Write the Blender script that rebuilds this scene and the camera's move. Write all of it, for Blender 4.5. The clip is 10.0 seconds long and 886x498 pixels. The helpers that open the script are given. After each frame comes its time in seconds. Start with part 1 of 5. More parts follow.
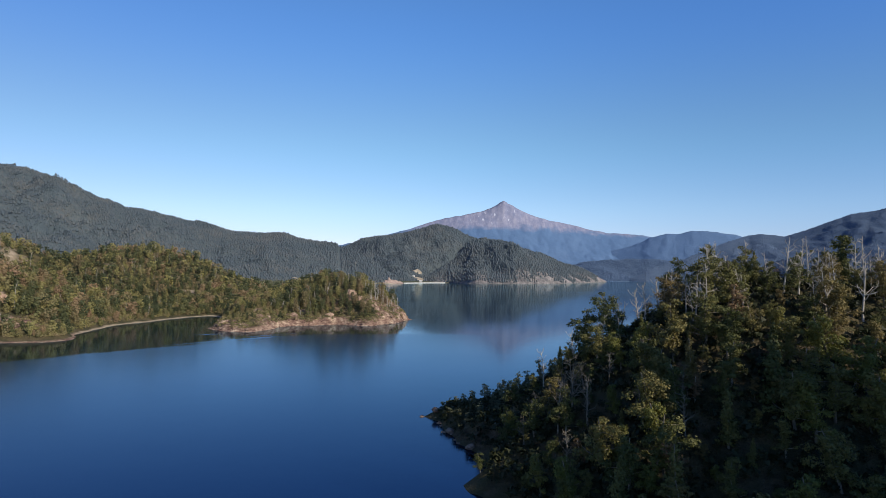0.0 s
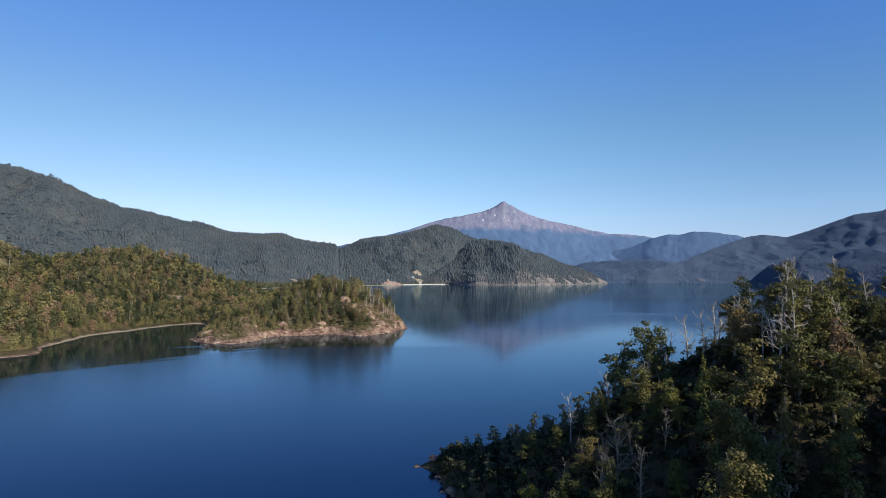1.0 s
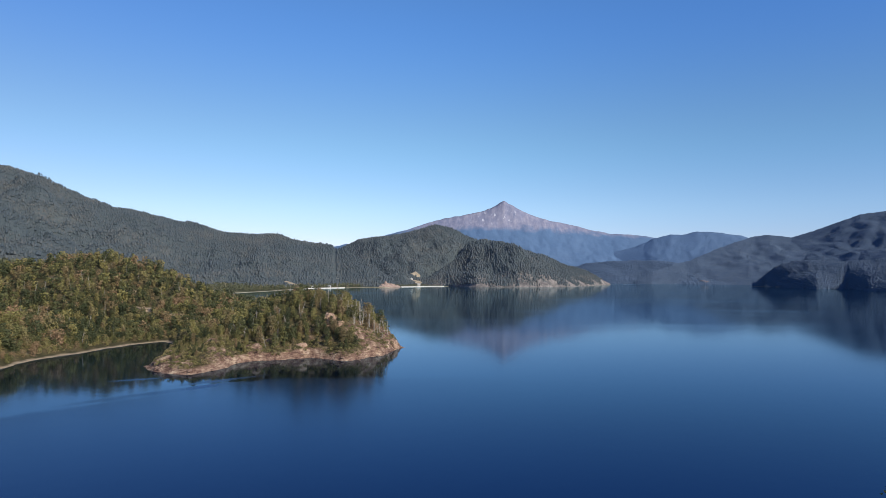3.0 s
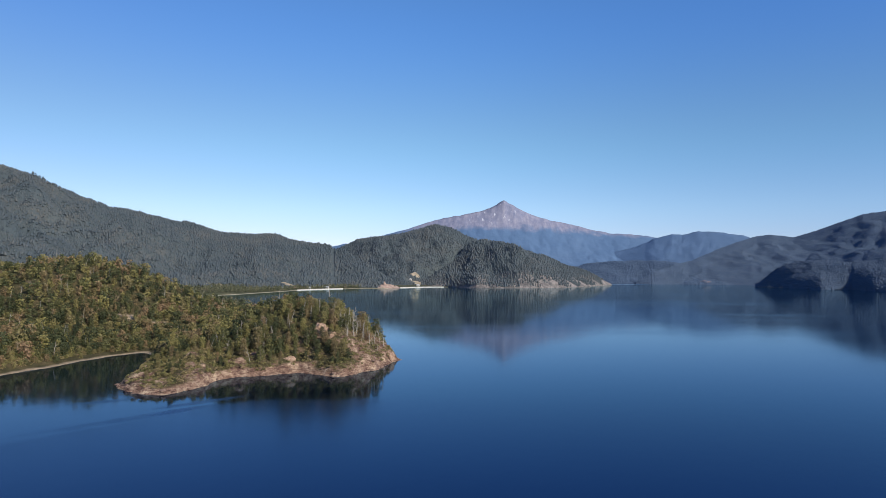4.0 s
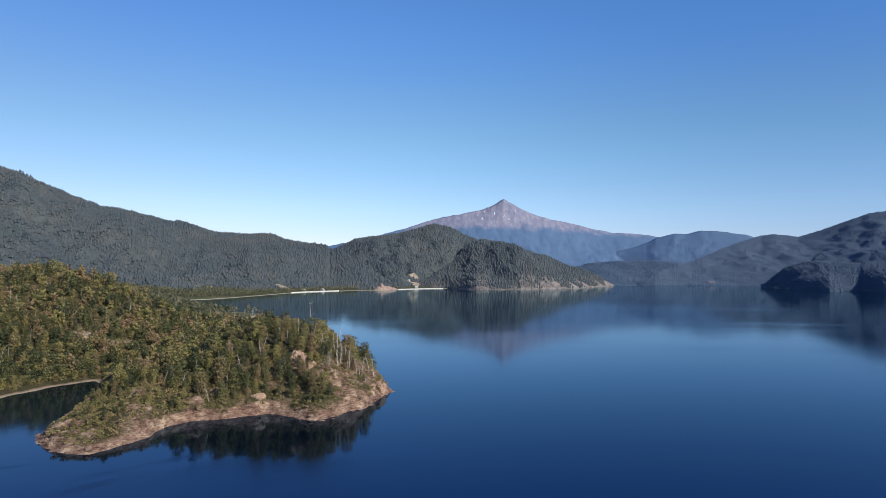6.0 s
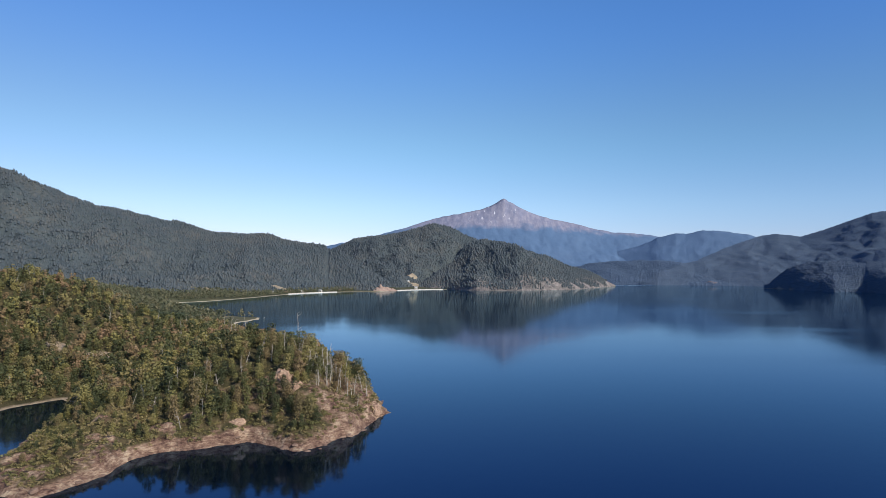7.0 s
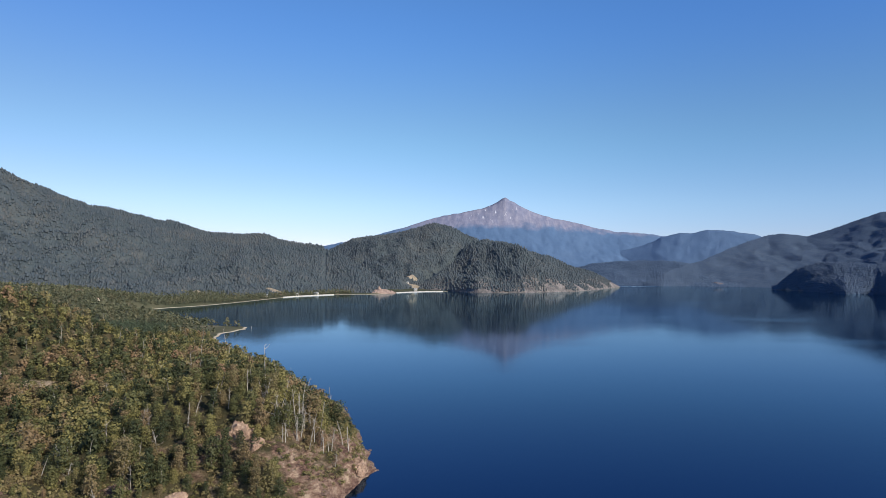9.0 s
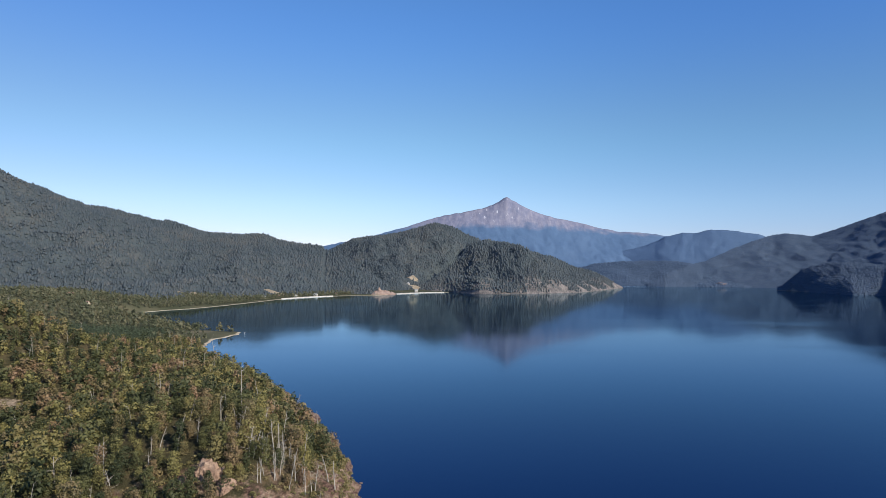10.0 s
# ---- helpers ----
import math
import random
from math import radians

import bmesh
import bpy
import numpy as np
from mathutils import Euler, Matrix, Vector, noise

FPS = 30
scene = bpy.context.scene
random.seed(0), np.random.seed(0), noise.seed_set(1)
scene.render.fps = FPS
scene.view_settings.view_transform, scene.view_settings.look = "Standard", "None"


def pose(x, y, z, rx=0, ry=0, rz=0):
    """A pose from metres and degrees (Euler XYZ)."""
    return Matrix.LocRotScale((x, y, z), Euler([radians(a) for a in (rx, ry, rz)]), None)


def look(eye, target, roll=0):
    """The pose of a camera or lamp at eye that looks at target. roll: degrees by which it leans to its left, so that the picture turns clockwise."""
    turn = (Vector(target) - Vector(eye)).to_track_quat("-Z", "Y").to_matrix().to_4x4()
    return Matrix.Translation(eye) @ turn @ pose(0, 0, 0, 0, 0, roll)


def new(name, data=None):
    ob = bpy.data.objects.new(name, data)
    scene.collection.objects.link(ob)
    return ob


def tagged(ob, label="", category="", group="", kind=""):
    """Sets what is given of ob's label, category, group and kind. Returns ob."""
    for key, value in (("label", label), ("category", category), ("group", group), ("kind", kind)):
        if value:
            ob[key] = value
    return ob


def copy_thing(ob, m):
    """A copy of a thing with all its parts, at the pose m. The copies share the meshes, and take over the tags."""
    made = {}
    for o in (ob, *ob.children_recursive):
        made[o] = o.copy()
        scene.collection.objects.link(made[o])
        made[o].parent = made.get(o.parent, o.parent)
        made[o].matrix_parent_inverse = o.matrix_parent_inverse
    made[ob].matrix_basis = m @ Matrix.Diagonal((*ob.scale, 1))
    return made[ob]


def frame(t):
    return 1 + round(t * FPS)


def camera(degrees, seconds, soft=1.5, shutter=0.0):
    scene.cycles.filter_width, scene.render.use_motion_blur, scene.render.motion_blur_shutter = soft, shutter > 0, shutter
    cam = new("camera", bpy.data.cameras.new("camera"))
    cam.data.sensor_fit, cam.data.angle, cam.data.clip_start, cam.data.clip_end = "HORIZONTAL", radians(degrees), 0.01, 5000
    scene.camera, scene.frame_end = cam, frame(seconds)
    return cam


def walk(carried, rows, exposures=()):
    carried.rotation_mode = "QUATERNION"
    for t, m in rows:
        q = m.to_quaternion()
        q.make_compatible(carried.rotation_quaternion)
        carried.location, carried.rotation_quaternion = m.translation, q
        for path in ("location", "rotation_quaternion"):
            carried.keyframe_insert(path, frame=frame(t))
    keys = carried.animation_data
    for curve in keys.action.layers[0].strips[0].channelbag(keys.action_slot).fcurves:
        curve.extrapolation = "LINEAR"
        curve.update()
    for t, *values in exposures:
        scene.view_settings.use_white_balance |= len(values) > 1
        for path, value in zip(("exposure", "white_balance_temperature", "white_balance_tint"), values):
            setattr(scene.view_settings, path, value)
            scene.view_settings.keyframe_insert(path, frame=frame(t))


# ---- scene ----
cam = camera(72, 10.0, soft=0.8)

# seconds, eye x, y, z, pitch above the level, turn to the right (degrees)
PATH = [
    (0, 0.00, 0.00, 41.56, 2.230, 0.711),
    (1, 0.42, 31.24, 45.84, 2.260, 0.737),
    (2, 0.68, 62.32, 50.30, 2.245, 0.767),
    (3, 0.81, 93.33, 54.96, 2.199, 0.806),
    (4, 0.84, 124.32, 59.82, 2.135, 0.854),
    (5, 0.82, 155.31, 64.85, 2.061, 0.907),
    (6, 0.83, 186.33, 70.02, 1.984, 0.958),
    (7, 0.94, 217.35, 75.26, 1.910, 0.995),
    (8, 1.26, 248.34, 80.49, 1.840, 1.001),
    (9, 1.91, 279.25, 85.61, 1.775, 0.959),
    (10, 3.01, 310.00, 90.49, 1.713, 0.844),
]
ROLL = 0.43


def ahead(x, y, z, pitch, turn):
    p, a = radians(pitch), radians(turn)
    return (x + math.cos(p) * math.sin(a), y + math.cos(p) * math.cos(a), z + math.sin(p))


walk(cam, [(t, look((x, y, z), ahead(x, y, z, p, a), ROLL)) for t, x, y, z, p, a in PATH],
     exposures=[(0, 0.32), (10, 0.32)])

# ---- world and sun ----
SUN_ELEV = 32.0
SUN_AZIM = 131.0      # degrees clockwise from +y: to the right and behind

world = bpy.data.worlds.new("sky")
scene.world = world
world.use_nodes = True
wn = world.node_tree.nodes
sky = wn.new("ShaderNodeTexSky")
sky.sky_type = "NISHITA"
sky.sun_disc = False
sky.sun_elevation = radians(SUN_ELEV)
sky.sun_rotation = radians(SUN_AZIM)
sky.altitude = 2600
sky.air_density = 1.0
sky.dust_density = 0.0
sky.ozone_density = 4.0
wn["Background"].inputs["Strength"].default_value = 0.149
tint = wn.new("ShaderNodeMix")
tint.data_type, tint.blend_type = "RGBA", "MULTIPLY"
tint.inputs[0].default_value = 1.0
world.node_tree.links.new(sky.outputs[0], tint.inputs[6])
# clear mountain air: whiter towards the horizon, deeper blue overhead
where = wn.new("ShaderNodeTexCoord")
axes = wn.new("ShaderNodeSeparateXYZ")
world.node_tree.links.new(where.outputs["Generated"], axes.inputs[0])
shade = None
for low, high, pale, deep in ((0.02, 0.11, (0.84, 0.72, 0.80, 1), (0.96, 0.92, 0.90, 1)), (0.08, 0.21, None, (0.88, 1.02, 0.98, 1)), (0.19, 0.40, None, (0.70, 1.06, 1.35, 1))):
    span = wn.new("ShaderNodeMapRange")
    span.interpolation_type = "SMOOTHSTEP"
    span.inputs["From Min"].default_value, span.inputs["From Max"].default_value = low, high
    world.node_tree.links.new(axes.outputs["Z"], span.inputs["Value"])
    mixer = wn.new("ShaderNodeMix")
    mixer.data_type = "RGBA"
    world.node_tree.links.new(span.outputs["Result"], mixer.inputs[0])
    if shade:
        world.node_tree.links.new(shade, mixer.inputs[6])
    else:
        mixer.inputs[6].default_value = pale
    mixer.inputs[7].default_value = deep
    shade = mixer.outputs[2]
world.node_tree.links.new(shade, tint.inputs[7])
# the sky pales to one side and deepens to the other
across = wn.new("ShaderNodeMapRange")
across.inputs["From Min"].default_value, across.inputs["From Max"].default_value = -0.62, 0.62
world.node_tree.links.new(axes.outputs["X"], across.inputs["Value"])
side = wn.new("ShaderNodeValToRGB")
side.color_ramp.interpolation = "B_SPLINE"
for stop, colour in ((0.0, (0.83, 0.71, 0.685)), (0.5, (1.05, 1.0, 0.92)), (1.0, (0.665, 0.695, 0.755))):
    stop_at = side.color_ramp.elements[0] if stop == 0 else side.color_ramp.elements[-1] if stop == 1 else side.color_ramp.elements.new(stop)
    stop_at.color = (*colour, 1)
world.node_tree.links.new(across.outputs["Result"], side.inputs["Fac"])
sided = wn.new("ShaderNodeMix")
sided.data_type, sided.blend_type = "RGBA", "MULTIPLY"
sided.inputs[0].default_value = 1.0
world.node_tree.links.new(tint.outputs[2], sided.inputs[6])
world.node_tree.links.new(side.outputs["Color"], sided.inputs[7])
world.node_tree.links.new(sided.outputs[2], wn["Background"].inputs["Color"])

sun_data = bpy.data.lights.new("sun", "SUN")
sun_data.energy = 5.0
sun_data.angle = radians(0.53)
sun_data.color = (1.0, 0.90, 0.74)
sun = new("sun", sun_data)
se, sa = radians(SUN_ELEV), radians(SUN_AZIM)
to_sun = Vector((math.cos(se) * math.sin(sa), math.cos(se) * math.cos(sa), math.sin(se)))
sun.matrix_world = look(to_sun * 300, (0, 0, 0))


# ---- materials ----
def material(name, rough=0.8, spec=0.3):
    m = bpy.data.materials.new(name)
    m.use_nodes = True
    b = m.node_tree.nodes["Principled BSDF"]
    b.inputs["Roughness"].default_value = rough
    b.inputs["Specular IOR Level"].default_value = spec
    return m, m.node_tree.nodes, m.node_tree.links, b


def node(nodes, kind, **values):
    n = nodes.new(kind)
    for key, value in values.items():
        n.inputs[key.replace("_", " ")].default_value = value
    return n


def noise_at(nodes, links, scale, detail=5.0, vec=None, rough=0.6):
    n = node(nodes, "ShaderNodeTexNoise", Scale=scale, Detail=detail, Roughness=rough)
    if vec is None:
        vec = nodes.new("ShaderNodeNewGeometry").outputs["Position"]
    links.new(vec, n.inputs["Vector"])
    return n.outputs["Fac"]


def ramp(nodes, links, fac, stops):
    r = nodes.new("ShaderNodeValToRGB")
    el = r.color_ramp.elements
    while len(el) < len(stops):
        el.new(0.5)
    for e, (p, c) in zip(el, stops):
        e.position, e.color = p, (*c, 1)
    if fac is not None:
        links.new(fac, r.inputs["Fac"])
    return r.outputs["Color"]


def calc(nodes, links, op, a, b=0.0, c=0.0):
    n = nodes.new("ShaderNodeMath")
    n.operation = op
    for i, v in enumerate((a, b, c)):
        if isinstance(v, (int, float)):
            n.inputs[i].default_value = v
        else:
            links.new(v, n.inputs[i])
    return n.outputs[0]


def blend(nodes, links, fac, a, b, how="MIX"):
    n = nodes.new("ShaderNodeMix")
    n.data_type, n.blend_type = "RGBA", how
    for i, v in ((0, fac), (6, a), (7, b)):
        if isinstance(v, (int, float)):
            n.inputs[i].default_value = v
        elif isinstance(v, tuple):
            n.inputs[i].default_value = (*v, 1)
        else:
            links.new(v, n.inputs[i])
    return n.outputs[2]


def bump(nodes, links, bsdf, height, strength=0.5, distance=0.3):
    n = node(nodes, "ShaderNodeBump", Strength=strength, Distance=distance)
    links.new(height, n.inputs["Height"])
    links.new(n.outputs[0], bsdf.inputs["Normal"])


def foliage(name, stops, by_object=False, through_light=0.25, patch=0.03, lively=1.0):
    """Leaves: a tone for each tree, a smaller one for each clump, and wide patches of wood."""
    m, n, l, b = material(name, 0.62, 0.25)
    if by_object:
        tone = n.new("ShaderNodeObjectInfo").outputs["Random"]
    else:
        a = n.new("ShaderNodeAttribute")
        a.attribute_name = "tone"
        tone = a.outputs["Fac"]
    isle = n.new("ShaderNodeNewGeometry").outputs["Random Per Island"]
    wide = noise_at(n, l, patch, 3.0)
    f = calc(n, l, "MULTIPLY_ADD", tone, 0.52 * lively, calc(n, l, "MULTIPLY_ADD", wide, 0.9, 0.04 - 0.26 * lively))
    f = calc(n, l, "ADD", f, calc(n, l, "MULTIPLY_ADD", isle, 0.06, -0.03))
    col = ramp(n, l, f, stops)
    dim = calc(n, l, "MULTIPLY_ADD", isle, 0.20 * lively, 1.0 - 0.10 * lively)
    col = blend(n, l, 1.0, col, dim, "MULTIPLY")
    l.new(col, b.inputs["Base Color"])
    t = n.new("ShaderNodeBsdfTranslucent")
    l.new(col, t.inputs["Color"])
    mix = n.new("ShaderNodeMixShader")
    mix.inputs[0].default_value = through_light
    l.new(b.outputs[0], mix.inputs[1])
    l.new(t.outputs[0], mix.inputs[2])
    l.new(mix.outputs[0], n["Material Output"].inputs["Surface"])
    return m


LEAF_NEAR = foliage("leaves_evergreen", [(0.0, (0.036, 0.048, 0.016)), (0.35, (0.068, 0.076, 0.022)), (0.62, (0.122, 0.112, 0.034)), (0.82, (0.150, 0.110, 0.040)), (1.0, (0.165, 0.098, 0.046))], True)
LEAF_LIGHT = foliage("leaves_yellow_green", [(0.0, (0.077, 0.089, 0.02)), (0.6, (0.131, 0.127, 0.029)), (1.0, (0.163, 0.112, 0.04))], True)
LEAF_RUST = foliage("leaves_rust_brown", [(0.0, (0.127, 0.083, 0.042)), (0.6, (0.178, 0.110, 0.058)), (1.0, (0.218, 0.138, 0.079))], True)
LEAF_WOOD = foliage("leaves_mixed_wood", [(0.0, (0.033, 0.044, 0.022)), (0.3, (0.065, 0.074, 0.032)), (0.47, (0.117, 0.117, 0.047)), (0.6, (0.229, 0.202, 0.074)), (0.73, (0.156, 0.13, 0.064)), (0.88, (0.218, 0.15, 0.083)), (1.0, (0.257, 0.163, 0.1))], lively=1.5, patch=0.018)
LEAF_SHRUB = foliage("leaves_shrub", [(0.0, (0.085, 0.092, 0.036)), (0.35, (0.165, 0.150, 0.060)), (0.65, (0.240, 0.195, 0.094)), (1.0, (0.270, 0.195, 0.118))], lively=1.1)
# undergrowth leaves darkened so the gaps between the trees look shaded
LEAF_SHADE = foliage("leaves_undergrowth_shade", [(0.0, (0.014, 0.019, 0.008)), (0.6, (0.024, 0.029, 0.011)), (1.0, (0.040, 0.038, 0.016))])
# far leaves: grey-blue aerial haze is put into their base colour
LEAF_FAR_HAZE = foliage("hazed_far_leaves", [(0.0, (0.046, 0.066, 0.084)), (0.40, (0.062, 0.082, 0.098)), (0.65, (0.082, 0.096, 0.104)), (1.0, (0.122, 0.114, 0.106))], through_light=0.2, patch=0.006, lively=0.75)
# distant woods: two strengths of blue haze mixed into the leaf colours
LEAF_HAZY = foliage("hazed_distant_leaves", [(0.0, (0.050, 0.078, 0.126)), (0.5, (0.064, 0.094, 0.146)), (1.0, (0.088, 0.114, 0.158))], through_light=0.2, patch=0.006, lively=0.4)
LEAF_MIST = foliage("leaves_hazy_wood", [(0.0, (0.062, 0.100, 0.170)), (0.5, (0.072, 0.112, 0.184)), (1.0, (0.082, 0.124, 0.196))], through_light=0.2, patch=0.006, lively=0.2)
LEAF_LOW = foliage("leaves_lowland", [(0.0, (0.058, 0.070, 0.044)), (0.4, (0.098, 0.108, 0.064)), (0.7, (0.140, 0.134, 0.078)), (1.0, (0.170, 0.142, 0.096))])
LEAF_PINE = foliage("needles_plantation", [(0.0, (0.050, 0.072, 0.045)), (1.0, (0.090, 0.112, 0.066))])


def bark(name, dark, light):
    m, n, l, b = material(name, 0.85, 0.2)
    f = noise_at(n, l, 1.6, 6.0)
    r = n.new("ShaderNodeObjectInfo").outputs["Random"]
    f = calc(n, l, "MULTIPLY_ADD", r, 0.3, calc(n, l, "ADD", f, -0.15))
    l.new(ramp(n, l, f, [(0.25, dark), (0.75, light)]), b.inputs["Base Color"])
    bump(n, l, b, noise_at(n, l, 6.0, 6.0), 0.6, 0.05)
    return m


BARK = bark("bark_grey_brown", (0.09, 0.075, 0.058), (0.24, 0.21, 0.17))
DEADWOOD = bark("weathered_deadwood", (0.21, 0.19, 0.165), (0.46, 0.425, 0.38))


def rock_ground(name, low_rock=True, pale=1.0):
    """Forest floor with bare weathered rock where it is steep, and a washed rock band along the water."""
    m, n, l, b = material(name, 0.9, 0.15)
    g = n.new("ShaderNodeNewGeometry")
    pos = n.new("ShaderNodeSeparateXYZ")
    l.new(g.outputs["Position"], pos.inputs[0])
    nor = n.new("ShaderNodeSeparateXYZ")
    l.new(g.outputs["Normal"], nor.inputs[0])
    soil = ramp(n, l, noise_at(n, l, 0.12, 6.0), [(0.3, (0.042, 0.040, 0.020)), (0.5, (0.072, 0.064, 0.032)), (0.62, (0.115, 0.090, 0.048)), (0.75, (0.075, 0.080, 0.032))])
    layers = node(n, "ShaderNodeMapping", Scale=(0.30, 0.30, 1.5), Rotation=(0.06, 0.10, 0.0))
    l.new(g.outputs["Position"], layers.inputs["Vector"])
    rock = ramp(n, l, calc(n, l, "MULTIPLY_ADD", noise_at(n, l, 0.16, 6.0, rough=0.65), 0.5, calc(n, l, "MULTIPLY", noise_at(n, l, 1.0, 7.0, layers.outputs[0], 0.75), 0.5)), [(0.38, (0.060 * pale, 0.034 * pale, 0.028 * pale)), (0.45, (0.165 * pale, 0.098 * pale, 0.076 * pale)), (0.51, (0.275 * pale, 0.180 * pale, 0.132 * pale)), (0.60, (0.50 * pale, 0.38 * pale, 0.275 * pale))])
    steep = calc(n, l, "MULTIPLY_ADD", nor.outputs["Z"], -5.0, 4.15)
    steep = calc(n, l, "ADD", steep, calc(n, l, "MULTIPLY_ADD", noise_at(n, l, 0.09, 5.0), 2.4, -1.2))
    fac = steep
    if low_rock:
        band = calc(n, l, "MULTIPLY_ADD", pos.outputs["Z"], -0.55, 2.0)
        band = calc(n, l, "ADD", band, calc(n, l, "MULTIPLY_ADD", noise_at(n, l, 0.06, 4.0), 3.0, -1.5))
        shore = calc(n, l, "MULTIPLY_ADD", pos.outputs["Z"], -1.3, calc(n, l, "MULTIPLY_ADD", noise_at(n, l, 0.06, 4.0), 1.8, 0.35))
        inner = n.new("ShaderNodeClamp")
        l.new(calc(n, l, "MULTIPLY_ADD", pos.outputs["X"], -0.08, -13.4), inner.inputs[0])
        band = calc(n, l, "MULTIPLY_ADD", inner.outputs[0], calc(n, l, "SUBTRACT", shore, band), band)
        fac = calc(n, l, "MAXIMUM", steep, band)
        open_ = n.new("ShaderNodeAttribute")
        open_.attribute_name = "tone"
        bare = calc(n, l, "MULTIPLY_ADD", open_.outputs["Fac"], 3.0, calc(n, l, "MULTIPLY_ADD", noise_at(n, l, 0.22, 6.0, rough=0.7), 6.0, -4.4))
        fac = calc(n, l, "MAXIMUM", fac, bare)
    if low_rock:
        beach = ramp(n, l, noise_at(n, l, 0.2, 6.0), [(0.3, (0.30, 0.23, 0.16)), (0.7, (0.46, 0.37, 0.27))])
        west = n.new("ShaderNodeClamp")
        l.new(calc(n, l, "MULTIPLY_ADD", pos.outputs["X"], -0.08, -14.6), west.inputs[0])
        north = n.new("ShaderNodeClamp")
        l.new(calc(n, l, "MULTIPLY_ADD", pos.outputs["Y"], 0.05, -19.5), north.inputs[0])
        rock = blend(n, l, calc(n, l, "MULTIPLY", west.outputs[0], north.outputs[0]), rock, beach)
    cl = n.new("ShaderNodeClamp")
    l.new(fac, cl.inputs[0])
    l.new(blend(n, l, cl.outputs[0], soil, rock), b.inputs["Base Color"])
    h = calc(n, l, "ADD", noise_at(n, l, 0.5, 8.0, rough=0.7), calc(n, l, "MULTIPLY", noise_at(n, l, 2.2, 6.0), 0.5))
    crack = node(n, "ShaderNodeTexVoronoi", Scale=0.24)
    crack.feature = "DISTANCE_TO_EDGE"
    twist = node(n, "ShaderNodeMapping", Scale=(1.0, 1.0, 2.2), Rotation=(0.25, 0.15, 0.4))
    l.new(g.outputs["Position"], twist.inputs["Vector"])
    l.new(twist.outputs[0], crack.inputs["Vector"])
    joint = calc(n, l, "MINIMUM", crack.outputs["Distance"], 0.16)
    h = calc(n, l, "MULTIPLY_ADD", joint, calc(n, l, "MULTIPLY", cl.outputs[0], 1.3), h)
    bump(n, l, b, h, 1.0, 2.2)
    return m


GROUND_ROCKY = rock_ground("rocky_forest_floor")
# same floor with its rock darkened to stand in for the near hill's shade
GROUND_SHADED = rock_ground("shade_dark_forest_floor", False, 0.42)


def plain_ground(name, stops, scale=0.05, rough=0.95, height=0.6):
    m, n, l, b = material(name, rough, 0.15)
    f = calc(n, l, "MULTIPLY_ADD", noise_at(n, l, scale, 6.0), 0.7, calc(n, l, "MULTIPLY", noise_at(n, l, scale * 9, 5.0), 0.3))
    l.new(ramp(n, l, f, stops), b.inputs["Base Color"])
    bump(n, l, b, noise_at(n, l, scale * 12, 6.0), 0.6, height)
    return m


PALE_SAND = plain_ground("pale_beach", [(0.3, (0.50, 0.46, 0.40)), (0.7, (0.68, 0.64, 0.58))], 0.05)
EARTH = plain_ground("bare_pink_earth", [(0.3, (0.12, 0.085, 0.070)), (0.42, (0.22, 0.155, 0.128)), (0.55, (0.32, 0.24, 0.20)), (0.66, (0.13, 0.12, 0.085))], 0.11)
MEADOW = plain_ground("dry_meadow", [(0.3, (0.17, 0.145, 0.105)), (0.5, (0.27, 0.225, 0.165)), (0.7, (0.40, 0.34, 0.26))], 0.03)
LAKEBED = plain_ground("lake_bed", [(0.3, (0.05, 0.05, 0.04)), (0.7, (0.10, 0.09, 0.07))], 0.02)


def lowland_mat():
    """Grass and scrub that gives way to sand along the water."""
    m, n, l, b = material("lowland_grass_and_sand", 0.95, 0.1)
    pos = n.new("ShaderNodeSeparateXYZ")
    l.new(n.new("ShaderNodeNewGeometry").outputs["Position"], pos.inputs[0])
    grass = ramp(n, l, noise_at(n, l, 0.012, 7.0), [(0.3, (0.044, 0.050, 0.030)), (0.5, (0.062, 0.066, 0.040)), (0.62, (0.088, 0.084, 0.052)), (0.76, (0.22, 0.18, 0.12))])
    sand = ramp(n, l, noise_at(n, l, 0.08, 6.0), [(0.3, (0.30, 0.25, 0.18)), (0.7, (0.50, 0.44, 0.34))])
    k = calc(n, l, "MULTIPLY_ADD", pos.outputs["Z"], 4.5, calc(n, l, "MULTIPLY_ADD", noise_at(n, l, 0.05, 4.0), 2.0, -3.2))
    cl = n.new("ShaderNodeClamp")
    l.new(k, cl.inputs[0])
    l.new(blend(n, l, cl.outputs[0], sand, grass), b.inputs["Base Color"])
    bump(n, l, b, noise_at(n, l, 0.4, 6.0), 0.7, 0.8)
    return m


LOWLAND = lowland_mat()
CRAG = plain_ground("crag_rock", [(0.28, (0.10, 0.062, 0.048)), (0.45, (0.23, 0.152, 0.112)), (0.60, (0.38, 0.275, 0.20)), (0.75, (0.25, 0.195, 0.13))], 0.25, 0.9, 0.3)
CLIFF = plain_ground("pale_cliff", [(0.3, (0.085, 0.082, 0.096)), (0.5, (0.145, 0.130, 0.142)), (0.7, (0.235, 0.205, 0.21))], 0.06, 0.9, 2.0)
STONE = plain_ground("shore_stone", [(0.3, (0.09, 0.058, 0.048)), (0.5, (0.17, 0.115, 0.09)), (0.72, (0.28, 0.21, 0.165))], 0.4, 0.85, 0.15)


